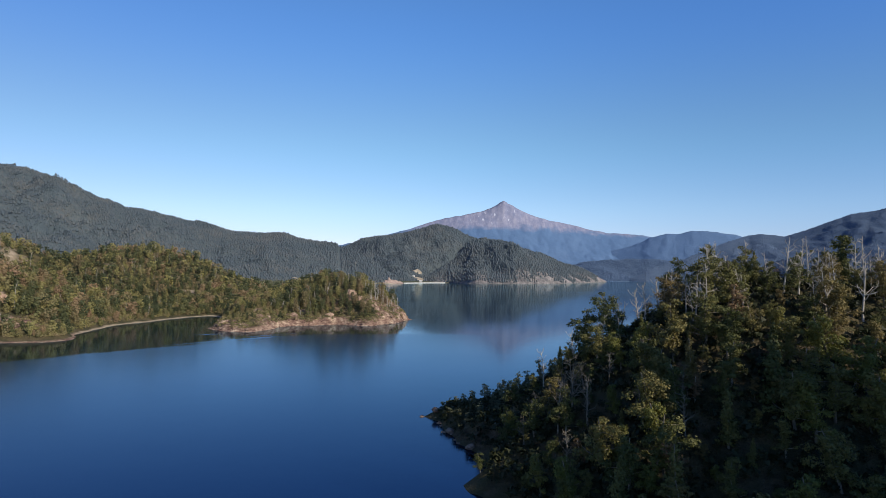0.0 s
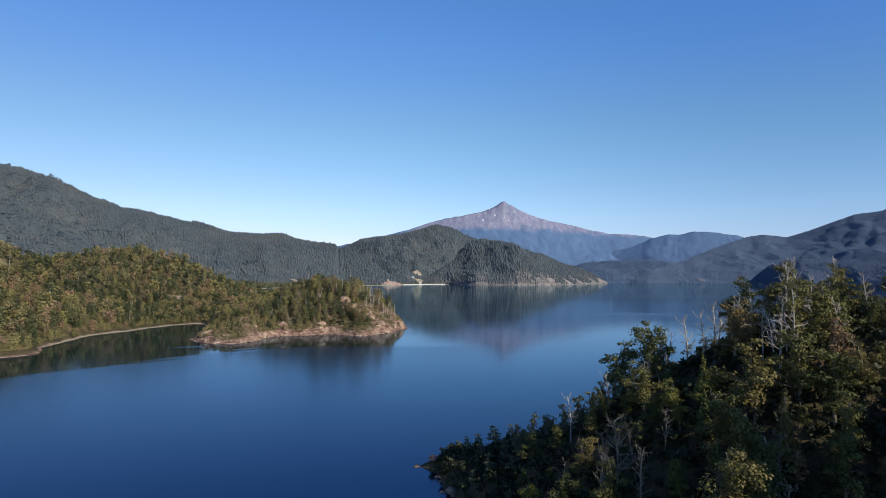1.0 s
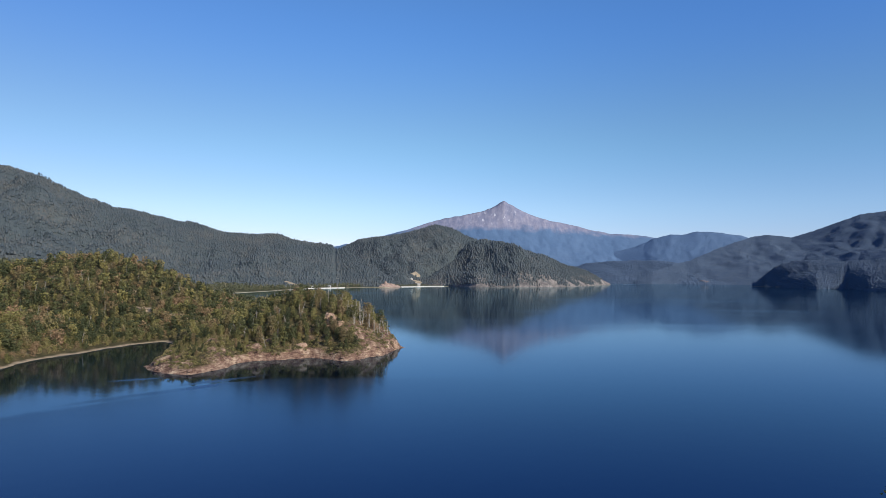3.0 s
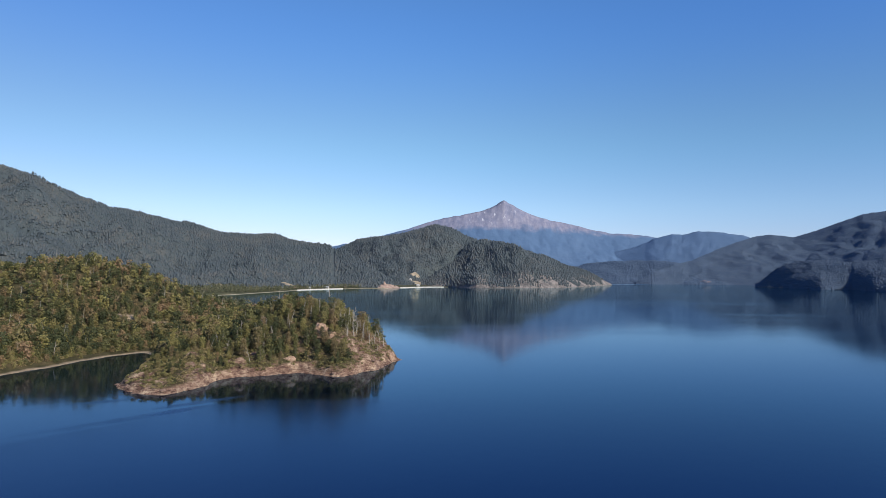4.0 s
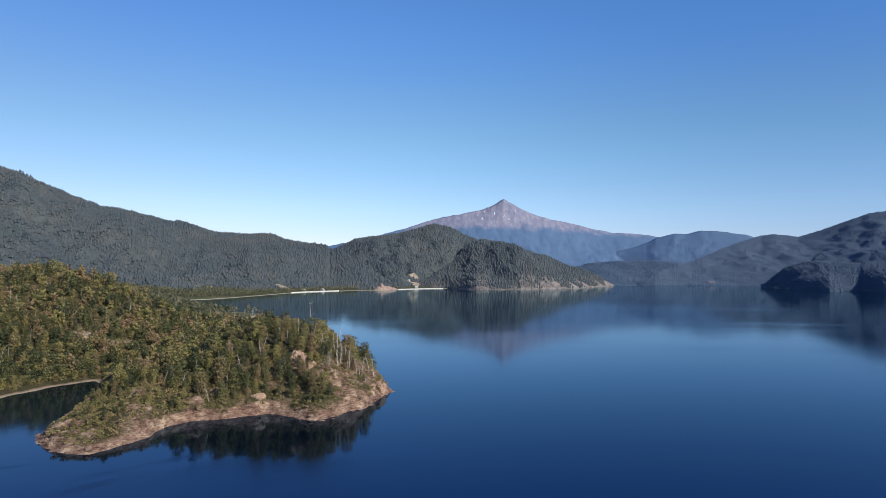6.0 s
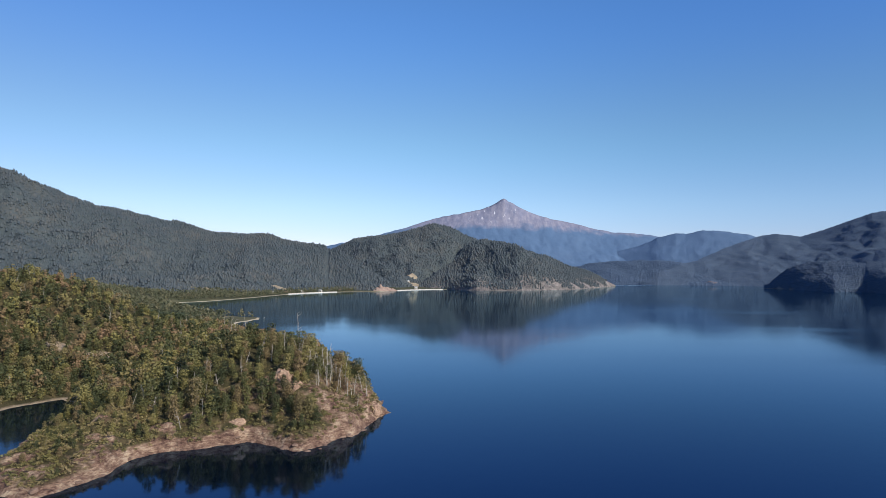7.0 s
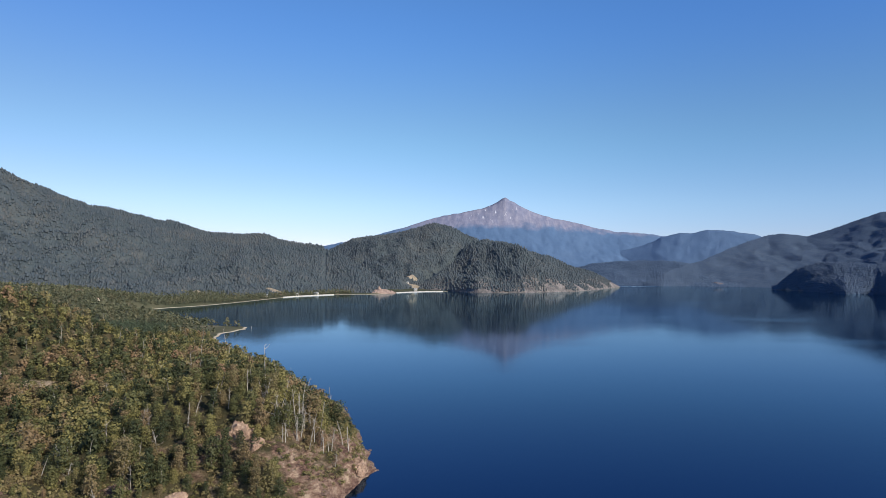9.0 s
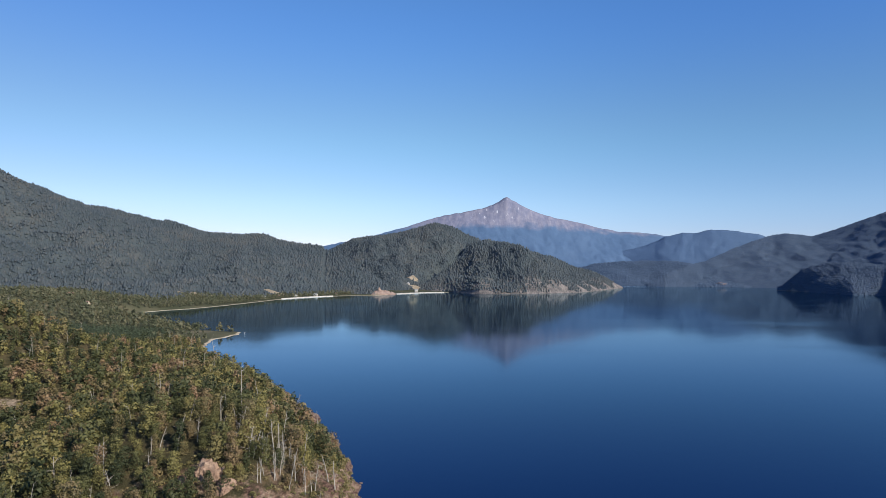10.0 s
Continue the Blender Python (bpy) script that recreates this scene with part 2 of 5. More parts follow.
def mountain_mat(name, forest, bare, steep_at=0.70, foot=0.0):
    """Wooded slope with bare rock on its steepest parts."""
    m, n, l, b = material(name, 0.95, 0.1)
    g = n.new("ShaderNodeNewGeometry")
    nor = n.new("ShaderNodeSeparateXYZ")
    l.new(g.outputs["Normal"], nor.inputs[0])
    f = calc(n, l, "MULTIPLY_ADD", noise_at(n, l, 0.006, 5.0), 0.55, calc(n, l, "MULTIPLY", noise_at(n, l, 0.07, 4.0), 0.45))
    wood = ramp(n, l, f, forest)
    rock = ramp(n, l, noise_at(n, l, 0.03, 8.0, rough=0.7), bare)
    s = calc(n, l, "MULTIPLY_ADD", nor.outputs["Z"], -7.0, 7.0 * steep_at)
    s = calc(n, l, "ADD", s, calc(n, l, "MULTIPLY_ADD", noise_at(n, l, 0.015, 5.0), 3.0, -1.5))
    if foot > 0:
        pos = n.new("ShaderNodeSeparateXYZ")
        l.new(g.outputs["Position"], pos.inputs[0])
        low = calc(n, l, "MULTIPLY_ADD", pos.outputs["Z"], -3.0 / foot, 2.6)
        low = calc(n, l, "ADD", low, calc(n, l, "MULTIPLY_ADD", noise_at(n, l, 0.016, 5.0), 9.0, -4.5))
        s = calc(n, l, "MAXIMUM", s, low)
    cl = n.new("ShaderNodeClamp")
    l.new(s, cl.inputs[0])
    l.new(blend(n, l, cl.outputs[0], wood, rock), b.inputs["Base Color"])
    bump(n, l, b, noise_at(n, l, 0.12, 6.0, rough=0.7), 1.0, 7.0)
    return m


# slope colours of the nearer ranges, blued and greyed to stand in for haze
HAZED_WOOD = [(0.32, (0.056, 0.074, 0.086)), (0.5, (0.070, 0.088, 0.098)), (0.68, (0.100, 0.106, 0.104))]
RANGE_MAT = mountain_mat("wooded_range", HAZED_WOOD, [(0.35, (0.15, 0.12, 0.10)), (0.65, (0.29, 0.24, 0.20))], 0.40)
POINT_MAT = mountain_mat("wooded_rocky_point", HAZED_WOOD, [(0.35, (0.080, 0.078, 0.082)), (0.47, (0.135, 0.124, 0.124)), (0.56, (0.190, 0.172, 0.166)), (0.68, (0.280, 0.250, 0.236))], 0.45, 60.0)
# forest floor across the lake, its base colour blued as haze would
FAR_HAZE_MAT = mountain_mat("far_hazed_range", [(0.32, (0.056, 0.086, 0.138)), (0.5, (0.066, 0.098, 0.154)), (0.68, (0.078, 0.110, 0.168))],
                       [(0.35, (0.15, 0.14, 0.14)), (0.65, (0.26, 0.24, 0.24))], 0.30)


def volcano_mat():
    """Forest below, purple-brown scree above the tree line, both blued with painted haze; snow left in the upper
    gullies.
    """
    m, n, l, b = material("hazed_volcano_slopes", 0.95, 0.1)
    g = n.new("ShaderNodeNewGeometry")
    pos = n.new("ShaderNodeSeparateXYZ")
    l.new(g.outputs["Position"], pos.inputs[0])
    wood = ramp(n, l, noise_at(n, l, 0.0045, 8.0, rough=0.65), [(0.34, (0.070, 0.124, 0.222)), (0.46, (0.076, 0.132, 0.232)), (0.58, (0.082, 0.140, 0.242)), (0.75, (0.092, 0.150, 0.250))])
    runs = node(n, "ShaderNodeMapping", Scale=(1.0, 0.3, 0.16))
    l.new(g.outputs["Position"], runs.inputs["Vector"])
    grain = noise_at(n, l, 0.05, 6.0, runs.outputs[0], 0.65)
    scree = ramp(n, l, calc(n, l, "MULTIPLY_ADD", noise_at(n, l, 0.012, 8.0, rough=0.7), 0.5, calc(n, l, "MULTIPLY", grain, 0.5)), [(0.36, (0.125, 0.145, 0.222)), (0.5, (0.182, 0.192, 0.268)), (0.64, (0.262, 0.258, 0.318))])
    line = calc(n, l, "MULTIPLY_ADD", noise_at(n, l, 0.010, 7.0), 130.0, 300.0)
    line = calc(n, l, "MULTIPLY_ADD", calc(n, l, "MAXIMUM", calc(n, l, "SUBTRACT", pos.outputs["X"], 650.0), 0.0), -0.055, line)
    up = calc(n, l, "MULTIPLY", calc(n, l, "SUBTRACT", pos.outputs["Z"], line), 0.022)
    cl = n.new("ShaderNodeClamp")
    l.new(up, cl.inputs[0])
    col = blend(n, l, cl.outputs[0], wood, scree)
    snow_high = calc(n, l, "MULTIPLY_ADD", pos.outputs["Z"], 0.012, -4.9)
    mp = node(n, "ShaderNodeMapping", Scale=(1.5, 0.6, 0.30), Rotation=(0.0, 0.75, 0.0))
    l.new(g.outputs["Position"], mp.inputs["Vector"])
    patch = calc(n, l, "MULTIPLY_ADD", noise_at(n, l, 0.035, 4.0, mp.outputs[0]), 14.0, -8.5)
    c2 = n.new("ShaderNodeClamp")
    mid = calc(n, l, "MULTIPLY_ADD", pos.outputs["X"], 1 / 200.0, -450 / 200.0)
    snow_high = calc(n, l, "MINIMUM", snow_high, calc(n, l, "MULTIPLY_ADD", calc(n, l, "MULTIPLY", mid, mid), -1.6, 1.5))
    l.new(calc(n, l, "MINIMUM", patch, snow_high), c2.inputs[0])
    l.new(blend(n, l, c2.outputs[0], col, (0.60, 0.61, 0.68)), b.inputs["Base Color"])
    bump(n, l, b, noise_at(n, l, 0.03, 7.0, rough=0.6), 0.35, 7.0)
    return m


VOLCANO_MAT = volcano_mat()
# wooded ridge whose blue is aerial haze, painted as base colour
BLUE_HAZE_MAT = mountain_mat("blue_hazed_ridge", [(0.32, (0.080, 0.136, 0.238)), (0.5, (0.086, 0.144, 0.248)), (0.68, (0.092, 0.152, 0.258))], [(0.35, (0.12, 0.13, 0.17)), (0.65, (0.20, 0.20, 0.24))], 0.35)


# breaths of wind that roughen the lake: middle, half lengths, turn in degrees, roughness
WIND_PATCHES = [(1010, 3330, 190, 80, 0, 0.26), (700, 3260, 260, 60, 0, 0.22), (520, 1010, 190, 34, -8, 0.04),
                (-122, 372, 46, 5, 46, 0.24), (-103, 405, 30, 4, 43, 0.20), (-148, 404, 16, 3, 27, 0.18)]


def water_mat():
    """Calm clear water, softly rippled, with a rougher stretch off the headland's bay."""
    m, n, l, b = material("lake_water", 0.9, 0.0)
    b.inputs["Base Color"].default_value = (0.0004, 0.0022, 0.0080, 1)
    g = n.new("ShaderNodeNewGeometry")
    lanes = []
    for scale, turn in (((0.0011, 0.0050, 1.0), 0.15), ((0.0050, 0.016, 1.0), -0.80)):
        mp = node(n, "ShaderNodeMapping", Scale=scale, Rotation=(0, 0, turn))
        l.new(g.outputs["Position"], mp.inputs["Vector"])
        lanes.append(noise_at(n, l, 1.0, 3.0, mp.outputs[0], 0.5))
    lane = calc(n, l, "MULTIPLY_ADD", lanes[0], 0.6, calc(n, l, "MULTIPLY", lanes[1], 0.4))
    rough = ramp(n, l, lane, [(0.36, (0.060, 0.060, 0.060)), (0.52, (0.074, 0.074, 0.074)), (0.60, (0.092, 0.092, 0.092)), (0.68, (0.115, 0.115, 0.115))])
    xyz = n.new("ShaderNodeSeparateXYZ")
    l.new(g.outputs["Position"], xyz.inputs[0])
    edge = noise_at(n, l, 0.035, 4.0)
    # the rougher stretch ends along a line off the bay and the rocky point
    wobble = calc(n, l, "MULTIPLY_ADD", edge, 26.0, -13.0)
    bay = calc(n, l, "ADD", calc(n, l, "MULTIPLY_ADD", xyz.outputs["X"], 1.17, calc(n, l, "SUBTRACT", 514.0, xyz.outputs["Y"])), wobble)
    off = calc(n, l, "ADD", calc(n, l, "SUBTRACT", 420.0, xyz.outputs["Y"]), wobble)
    fade = calc(n, l, "MULTIPLY_ADD", xyz.outputs["X"], -0.012, 0.55)
    parts = []
    for value, scale in ((calc(n, l, "MINIMUM", bay, off), 0.09), (fade, 1.0)):
        cl = n.new("ShaderNodeClamp")
        l.new(calc(n, l, "MULTIPLY", value, scale), cl.inputs[0])
        parts.append(cl.outputs[0])
    rough = calc(n, l, "MULTIPLY_ADD", calc(n, l, "MULTIPLY", parts[0], parts[1]), 0.11, rough)
    for cx, cy, rx, ry, turn, more in WIND_PATCHES:
        c, q = math.cos(radians(turn)), math.sin(radians(turn))
        u = calc(n, l, "MULTIPLY_ADD", xyz.outputs["X"], c / rx, calc(n, l, "MULTIPLY_ADD", xyz.outputs["Y"], q / rx, -(c * cx + q * cy) / rx))
        v = calc(n, l, "MULTIPLY_ADD", xyz.outputs["X"], -q / ry, calc(n, l, "MULTIPLY_ADD", xyz.outputs["Y"], c / ry, (q * cx - c * cy) / ry))
        r2 = calc(n, l, "MULTIPLY_ADD", u, u, calc(n, l, "MULTIPLY", v, v))
        breath = calc(n, l, "MULTIPLY", calc(n, l, "MAXIMUM", calc(n, l, "SUBTRACT", 1.0, r2), 0.0), calc(n, l, "MULTIPLY_ADD", edge, 3.0, -0.7))
        cl = n.new("ShaderNodeClamp")
        l.new(breath, cl.inputs[0])
        rough = calc(n, l, "MULTIPLY_ADD", cl.outputs[0], more, rough)
    h = calc(n, l, "ADD", noise_at(n, l, 0.45, 3.0), calc(n, l, "MULTIPLY", noise_at(n, l, 0.11, 2.0), 1.5))
    ripple = node(n, "ShaderNodeBump", Strength=0.045, Distance=0.25)
    l.new(h, ripple.inputs["Height"])
    fresnel = node(n, "ShaderNodeFresnel", IOR=1.333)
    gloss = n.new("ShaderNodeBsdfAnisotropic")
    l.new(blend(n, l, fresnel.outputs[0], (0.22, 0.40, 0.70), (0.86, 1.0, 1.0)), gloss.inputs["Color"])
    l.new(rough, gloss.inputs["Roughness"])
    for end in (fresnel, gloss):
        l.new(ripple.outputs[0], end.inputs["Normal"])
    mix = n.new("ShaderNodeMixShader")
    l.new(calc(n, l, "POWER", fresnel.outputs[0], 0.74), mix.inputs[0])
    l.new(b.outputs[0], mix.inputs[1])
    l.new(gloss.outputs[0], mix.inputs[2])
    l.new(mix.outputs[0], n["Material Output"].inputs["Surface"])
    return m


WATER = water_mat()


def paint(name, base, rough=0.6):
    m, n, l, b = material(name, rough, 0.3)
    f = noise_at(n, l, 0.8, 5.0)
    l.new(ramp(n, l, f, [(0.3, tuple(c * 0.8 for c in base)), (0.7, base)]), b.inputs["Base Color"])
    return m


WALL_WOOD = paint("pale_timber_wall", (0.55, 0.48, 0.38))
WALL_WHITE = paint("white_wall", (0.58, 0.56, 0.52))
ROOF_GREY = paint("grey_metal_roof", (0.38, 0.39, 0.40), 0.4)
ROOF_RED = paint("rusty_red_roof", (0.20, 0.12, 0.095), 0.5)
DARK_PANE = paint("dark_window", (0.03, 0.035, 0.04), 0.15)


# ---- mesh helpers ----
def mesh_from(name, verts, quads, smooth=False, tone=None):
    """A mesh of quads or of triangles from arrays."""
    me = bpy.data.meshes.new(name)
    verts = np.asarray(verts, np.float32)
    quads = np.asarray(quads, np.int32)
    me.vertices.add(len(verts))
    me.vertices.foreach_set("co", verts.ravel())
    me.loops.add(quads.size)
    me.loops.foreach_set("vertex_index", quads.ravel())
    me.polygons.add(len(quads))
    me.polygons.foreach_set("loop_start", np.arange(0, quads.size, quads.shape[1], dtype=np.int32))
    if smooth:
        me.polygons.foreach_set("use_smooth", np.ones(len(quads), bool))
    if tone is not None:
        me.attributes.new("tone", "FLOAT", "POINT").data.foreach_set("value", np.asarray(tone, np.float32))
    me.update(calc_edges=True)
    return me


def solid(name, me, mat, parent=None, label="", category="", group="", kind=""):
    ob = new(name, me)
    me.materials.append(mat)
    if parent is not None:
        ob.parent = parent
    return tagged(ob, label, category, group, kind)


def part(name, bm, mat, parent, label=""):
    me = bpy.data.meshes.new(name)
    bm.to_mesh(me)
    bm.free()
    return solid(name, me, mat, parent, label)


def hashed(ix, iy, seed):
    h = (ix.astype(np.int64) * 374761393 + iy.astype(np.int64) * 668265263 + seed * 1442695041) & 0xFFFFFFFF
    h = ((h ^ (h >> 13)) * 1274126177) & 0xFFFFFFFF
    return ((h ^ (h >> 16)) & 0xFFFF) / 32767.5 - 1.0


def vnoise(x, y, seed):
    ix, iy = np.floor(x), np.floor(y)
    fx, fy = x - ix, y - iy
    fx, fy = fx * fx * (3 - 2 * fx), fy * fy * (3 - 2 * fy)
    a, b = hashed(ix, iy, seed), hashed(ix + 1, iy, seed)
    c, d = hashed(ix, iy + 1, seed), hashed(ix + 1, iy + 1, seed)
    return (a * (1 - fx) + b * fx) * (1 - fy) + (c * (1 - fx) + d * fx) * fy


def fbm(x, y, size, octaves=5, seed=0, gain=0.5):
    total, amp, k = 0.0, 1.0, 1.0 / size
    for i in range(octaves):
        total = total + amp * vnoise(x * k + 17.3 * i, y * k - 9.1 * i, seed + i)
        amp *= gain
        k *= 2.03
    return total


def inside_distance(x, y, poly):
    """Metres from a shoreline, positive on land."""
    best = np.full(x.shape, 1e9)
    inside = np.zeros(x.shape, bool)
    for (ax, ay), (bx, by) in zip(poly, poly[1:] + poly[:1]):
        dx, dy = bx - ax, by - ay
        k = np.clip(((x - ax) * dx + (y - ay) * dy) / (dx * dx + dy * dy), 0, 1)
        best = np.minimum(best, (x - ax - k * dx) ** 2 + (y - ay - k * dy) ** 2)
        if dy != 0:
            cross = ((ay > y) != (by > y)) & (x < ax + (y - ay) * dx / dy)
            inside ^= cross
    return np.where(inside, 1, -1) * np.sqrt(best)


def step(a, b, v):
    k = np.clip((v - a) / (b - a), 0, 1)
    return k * k * (3 - 2 * k)


def hump(x, y, cx, cy, sx, sy, h):
    return h * np.exp(-((x - cx) / sx) ** 2 - ((y - cy) / sy) ** 2)


# ---- the lie of the land ----
# shoreline of the wooded headland and the land behind it, up to the far wooded point
HEADLAND_SHORE = [(-900, 120), (-600, 200), (-420, 290), (-300, 335), (-245, 348), (-222, 354), (-215, 367), (-236, 410), (-242, 455),
                  (-236, 490), (-228, 520), (-219, 545), (-207, 566), (-192, 545), (-176, 500), (-161, 446), (-150, 428), (-140, 422),
                  (-128, 421), (-120, 435), (-116, 455), (-107, 469), (-92, 475), (-78, 484), (-64, 480), (-53, 471), (-45, 473), (-34, 496),
                  (-31, 510), (-17, 540), (-31, 575), (-47, 629), (-79, 709), (-151, 835), (-235, 950), (-260, 1023), (-262, 1070), (-252, 1120),
                  (-262, 1150), (-309, 1162), (-356, 1206), (-398, 1247), (-520, 1340), (-590, 1430)]
FAR_SHORE = [(-547, 1504), (-494, 1607), (-456, 1748), (-408, 1980), (-342, 2115), (-271, 2196), (-185, 2208), (-123, 2336), (-40, 2450),
             (49, 2500), (110, 2420), (161, 2380), (259, 2395), (387, 2460), (523, 2529), (671, 2767), (790, 2960), (885, 3150), (800, 3400),
             (780, 3900), (400, 5000), (-3000, 5000), (-3000, 120)]
LAND = HEADLAND_SHORE + FAR_SHORE
NEAR_SHORE = [(-2, 178), (3, 161), (9, 142), (12, 132), (7, 120), (13, 112), (17, 98), (32, 80), (62, 62), (90, 30), (70, -60), (60, -200),
              (500, -300), (600, 300), (240, 262), (110, 232), (50, 208), (16, 192)]


# open rocky places: middle and half lengths
BARE_SPOTS = [(-290, 408, 13, 8), (-73, 512, 11, 7), (-44, 505, 19, 16), (-30, 536, 12, 16), (-118, 448, 18, 14), (-104, 488, 7, 6), (-140, 432, 16, 9), (-233, 648, 20, 9), (-150, 446, 9, 6), (-128, 463, 8, 5), (-111, 477, 7, 5), (-138, 480, 6, 4), (-160, 472, 6, 8), (-262, 652, 12, 8),
              (-255, 380, 22, 16), (-62, 620, 6, 6)]


def bare_here(x, y):
    b = np.zeros(x.shape)
    for cx, cy, sx, sy in BARE_SPOTS:
        b = np.maximum(b, np.exp(-((x - cx) / sx) ** 2 - ((y - cy) / sy) ** 2))
    return b


def low_here(x, y):
    """The scrubby nose of the headland, where no tall trees stand."""
    return step(-104, -122, x + 0.12 * (y - 450) + 7 * fbm(x, y, 18, 3, 57)) * step(508, 476, y) * step(-200, -185, x)


def headland(x, y):
    wob = fbm(x, y, 22, 4, 3) * 3.2
    d = inside_distance(x, y, LAND) + wob * step(-30, 30, y - 380)
    isle = np.exp(-(((x + 92) / 95) ** 2 + ((y - 505) / 95) ** 2))
    cliff = 1.1 + 3.2 * isle + 1.0 * step(300, 360, y) * step(420, 380, y)
    rim = cliff * step(0, 3.0 + 6 * (1 - isle), d)
    hills = (hump(x, y, -72, 548, 62, 62, 27) + hump(x, y, -128, 610, 58, 60, 19) + hump(x, y, -345, 745, np.where(x > -345, 114, 128), np.where(y > 745, 54, 100), 60)
             + hump(x, y, -535, 615, 85, 125, 98) + hump(x, y, -335, 450, 85, 90, 40) + hump(x, y, -140, 700, 55, 70, 12)
             + hump(x, y, -225, 830, 70, 85, 5) + hump(x, y, -800, 1330, 330, 300, 42) + hump(x, y, -1100, 800, 350, 400, 150)
             + hump(x, y, -150, 480, 40, 50, 7))
    lowland = 0.012 * np.clip(d, 0, 400)
    reach = 26 - 10 * isle
    up = 1 - np.exp(-np.clip(d - 2, 0, None) / reach)
    rough = fbm(x, y, 48, 5, 11) * (1.5 + 0.05 * hills) + fbm(x, y, 7, 4, 21) * (0.3 + 0.9 * isle * step(40, 2, d))
    z = rim + hills * up + lowland + rough * step(3, 22, d) + fbm(x, y, 5, 3, 31) * 0.7 * isle * step(0.5, 3, d)
    open_rock = bare_here(x, y) * step(1, 5, d)
    z = z + open_rock * (1.5 * np.abs(fbm(x, y, 6, 4, 41)) + 0.8 * fbm(x, y, 2.6, 3, 43) + 0.7)
    ledges = isle * step(16, 4, d) * step(0.5, 2, d)
    wave = z + 0.8 * fbm(x, y, 12, 3, 47)
    z = z + ledges * 0.75 * (np.round(wave / 1.5) * 1.5 - wave)
    return np.where(d > 0, np.maximum(z, 0.05 + 0.05 * d), np.maximum(0.28 * d, -6.5)), d


def near_hill(x, y):
    d = inside_distance(x, y, NEAR_SHORE) + fbm(x, y, 9, 4, 5) * 1.8
    rim = 1.8 * step(0, 4, d)
    crest = hump(x, y, 70, 134, 62, np.where(y > 134, 38, 41), 35) + hump(x, y, 160, 140, 60, 60, 22)
    w, u = 0.656 * x + 0.755 * y, 0.755 * x - 0.656 * y        # across and along the sun's way
    # unseen hill added to shade the slope; its dips let sun onto some crowns
    ridge = 150 - 29 * step(92, 96, w) * step(106, 101, w) - 19 * step(113, 116, w) * step(123, 119, w)
    tall = ridge * np.exp(-(np.maximum(np.abs(w - 100) - 17, 0) / 22) ** 2 - ((u - 153) / 58) ** 2) * step(55, 130, x - 0.3 * y)
    up = 1 - np.exp(-np.clip(d, 0, None) / 17)
    z = rim + (crest + tall) * up + fbm(x, y, 16, 4, 9) * 1.3 * step(2, 15, d)
    return np.where(d > 0, np.maximum(z, 0.05), np.maximum(0.5 * d, -6.5)), d


# ridges seen across the lake: (bearing from +y in degrees, distance from the middle of the flight, height)
CENTRE_Y = 155.0
LEFT_RANGE = [(-60, 3450, 620), (-35.1, 3400, 517), (-33.7, 3363, 493), (-32.5, 3335, 452), (-31.0, 3299, 424), (-29.5, 3262, 379), (-28.1, 3228, 350),
              (-26.8, 3188, 340), (-25.6, 3148, 324), (-23.6, 3089, 290), (-21.8, 3036, 277), (-19.5, 2969, 233), (-17.6, 2916, 223), (-14.7, 2837, 224),
              (-13.5, 2809, 199), (-11.5, 2765, 184), (-9.7, 2726, 171), (-9.4, 2719, 159), (-8.2, 2628, 146), (-7.1, 2550, 109), (-5.5, 2430, 63), (-4.0, 2260, 22)]
BACK_HILL = [(-10.7, 3500, 143), (-8.7, 3500, 192), (-7.2, 3500, 241), (-5.6, 3500, 256), (-3.5, 3500, 270), (-1.7, 3500, 301), (0.2, 3500, 334),
             (1.5, 3500, 318), (2.6, 3500, 286), (3.9, 3500, 248), (7.1, 3500, 152), (12.2, 3500, 58)]
POINT_HILL = [(-1.1, 2560, 14), (-0.1, 2590, 44), (1.0, 2630, 78), (2.0, 2670, 112), (2.9, 2705, 158), (3.5, 2730, 196), (4.4, 2744, 206), (6.0, 2773, 198), (8.1, 2811, 164),
              (10.2, 2850, 143), (12.2, 2936, 100), (14.2, 3022, 64), (15.7, 3087, 26), (16.5, 3120, 2)]
VALLEY_RIDGE = [(9.0, 3900, 40), (12.2, 3900, 77), (14.2, 3900, 116), (16.2, 3900, 131), (18.7, 3900, 141), (20.6, 3900, 135), (21.9, 3900, 125), (23.8, 3900, 98), (26.4, 3900, 66)]
RIGHT_RANGE = [(18.6, 3500, 13), (19.6, 3571, 41), (20.3, 3625, 69), (21.9, 3750, 112), (23.3, 3874, 138), (25.1, 4039, 202), (26.9, 4205, 260),
               (28.3, 4350, 301), (29.4, 4366, 310), (31.0, 4393, 291), (32.6, 4420, 332), (34.4, 4454, 388), (35.7, 4477, 430), (36.9, 4500, 441), (41.2, 4500, 505), (60, 4500, 560)]
DARK_HILL = [(28.2, 3170, 0), (28.9, 3176, 40), (29.9, 3170, 92), (31.3, 3162, 117), (33.2, 3150, 121), (35.1, 3106, 115), (36.8, 3064, 119), (41.1, 2950, 152), (60, 2700, 200)]
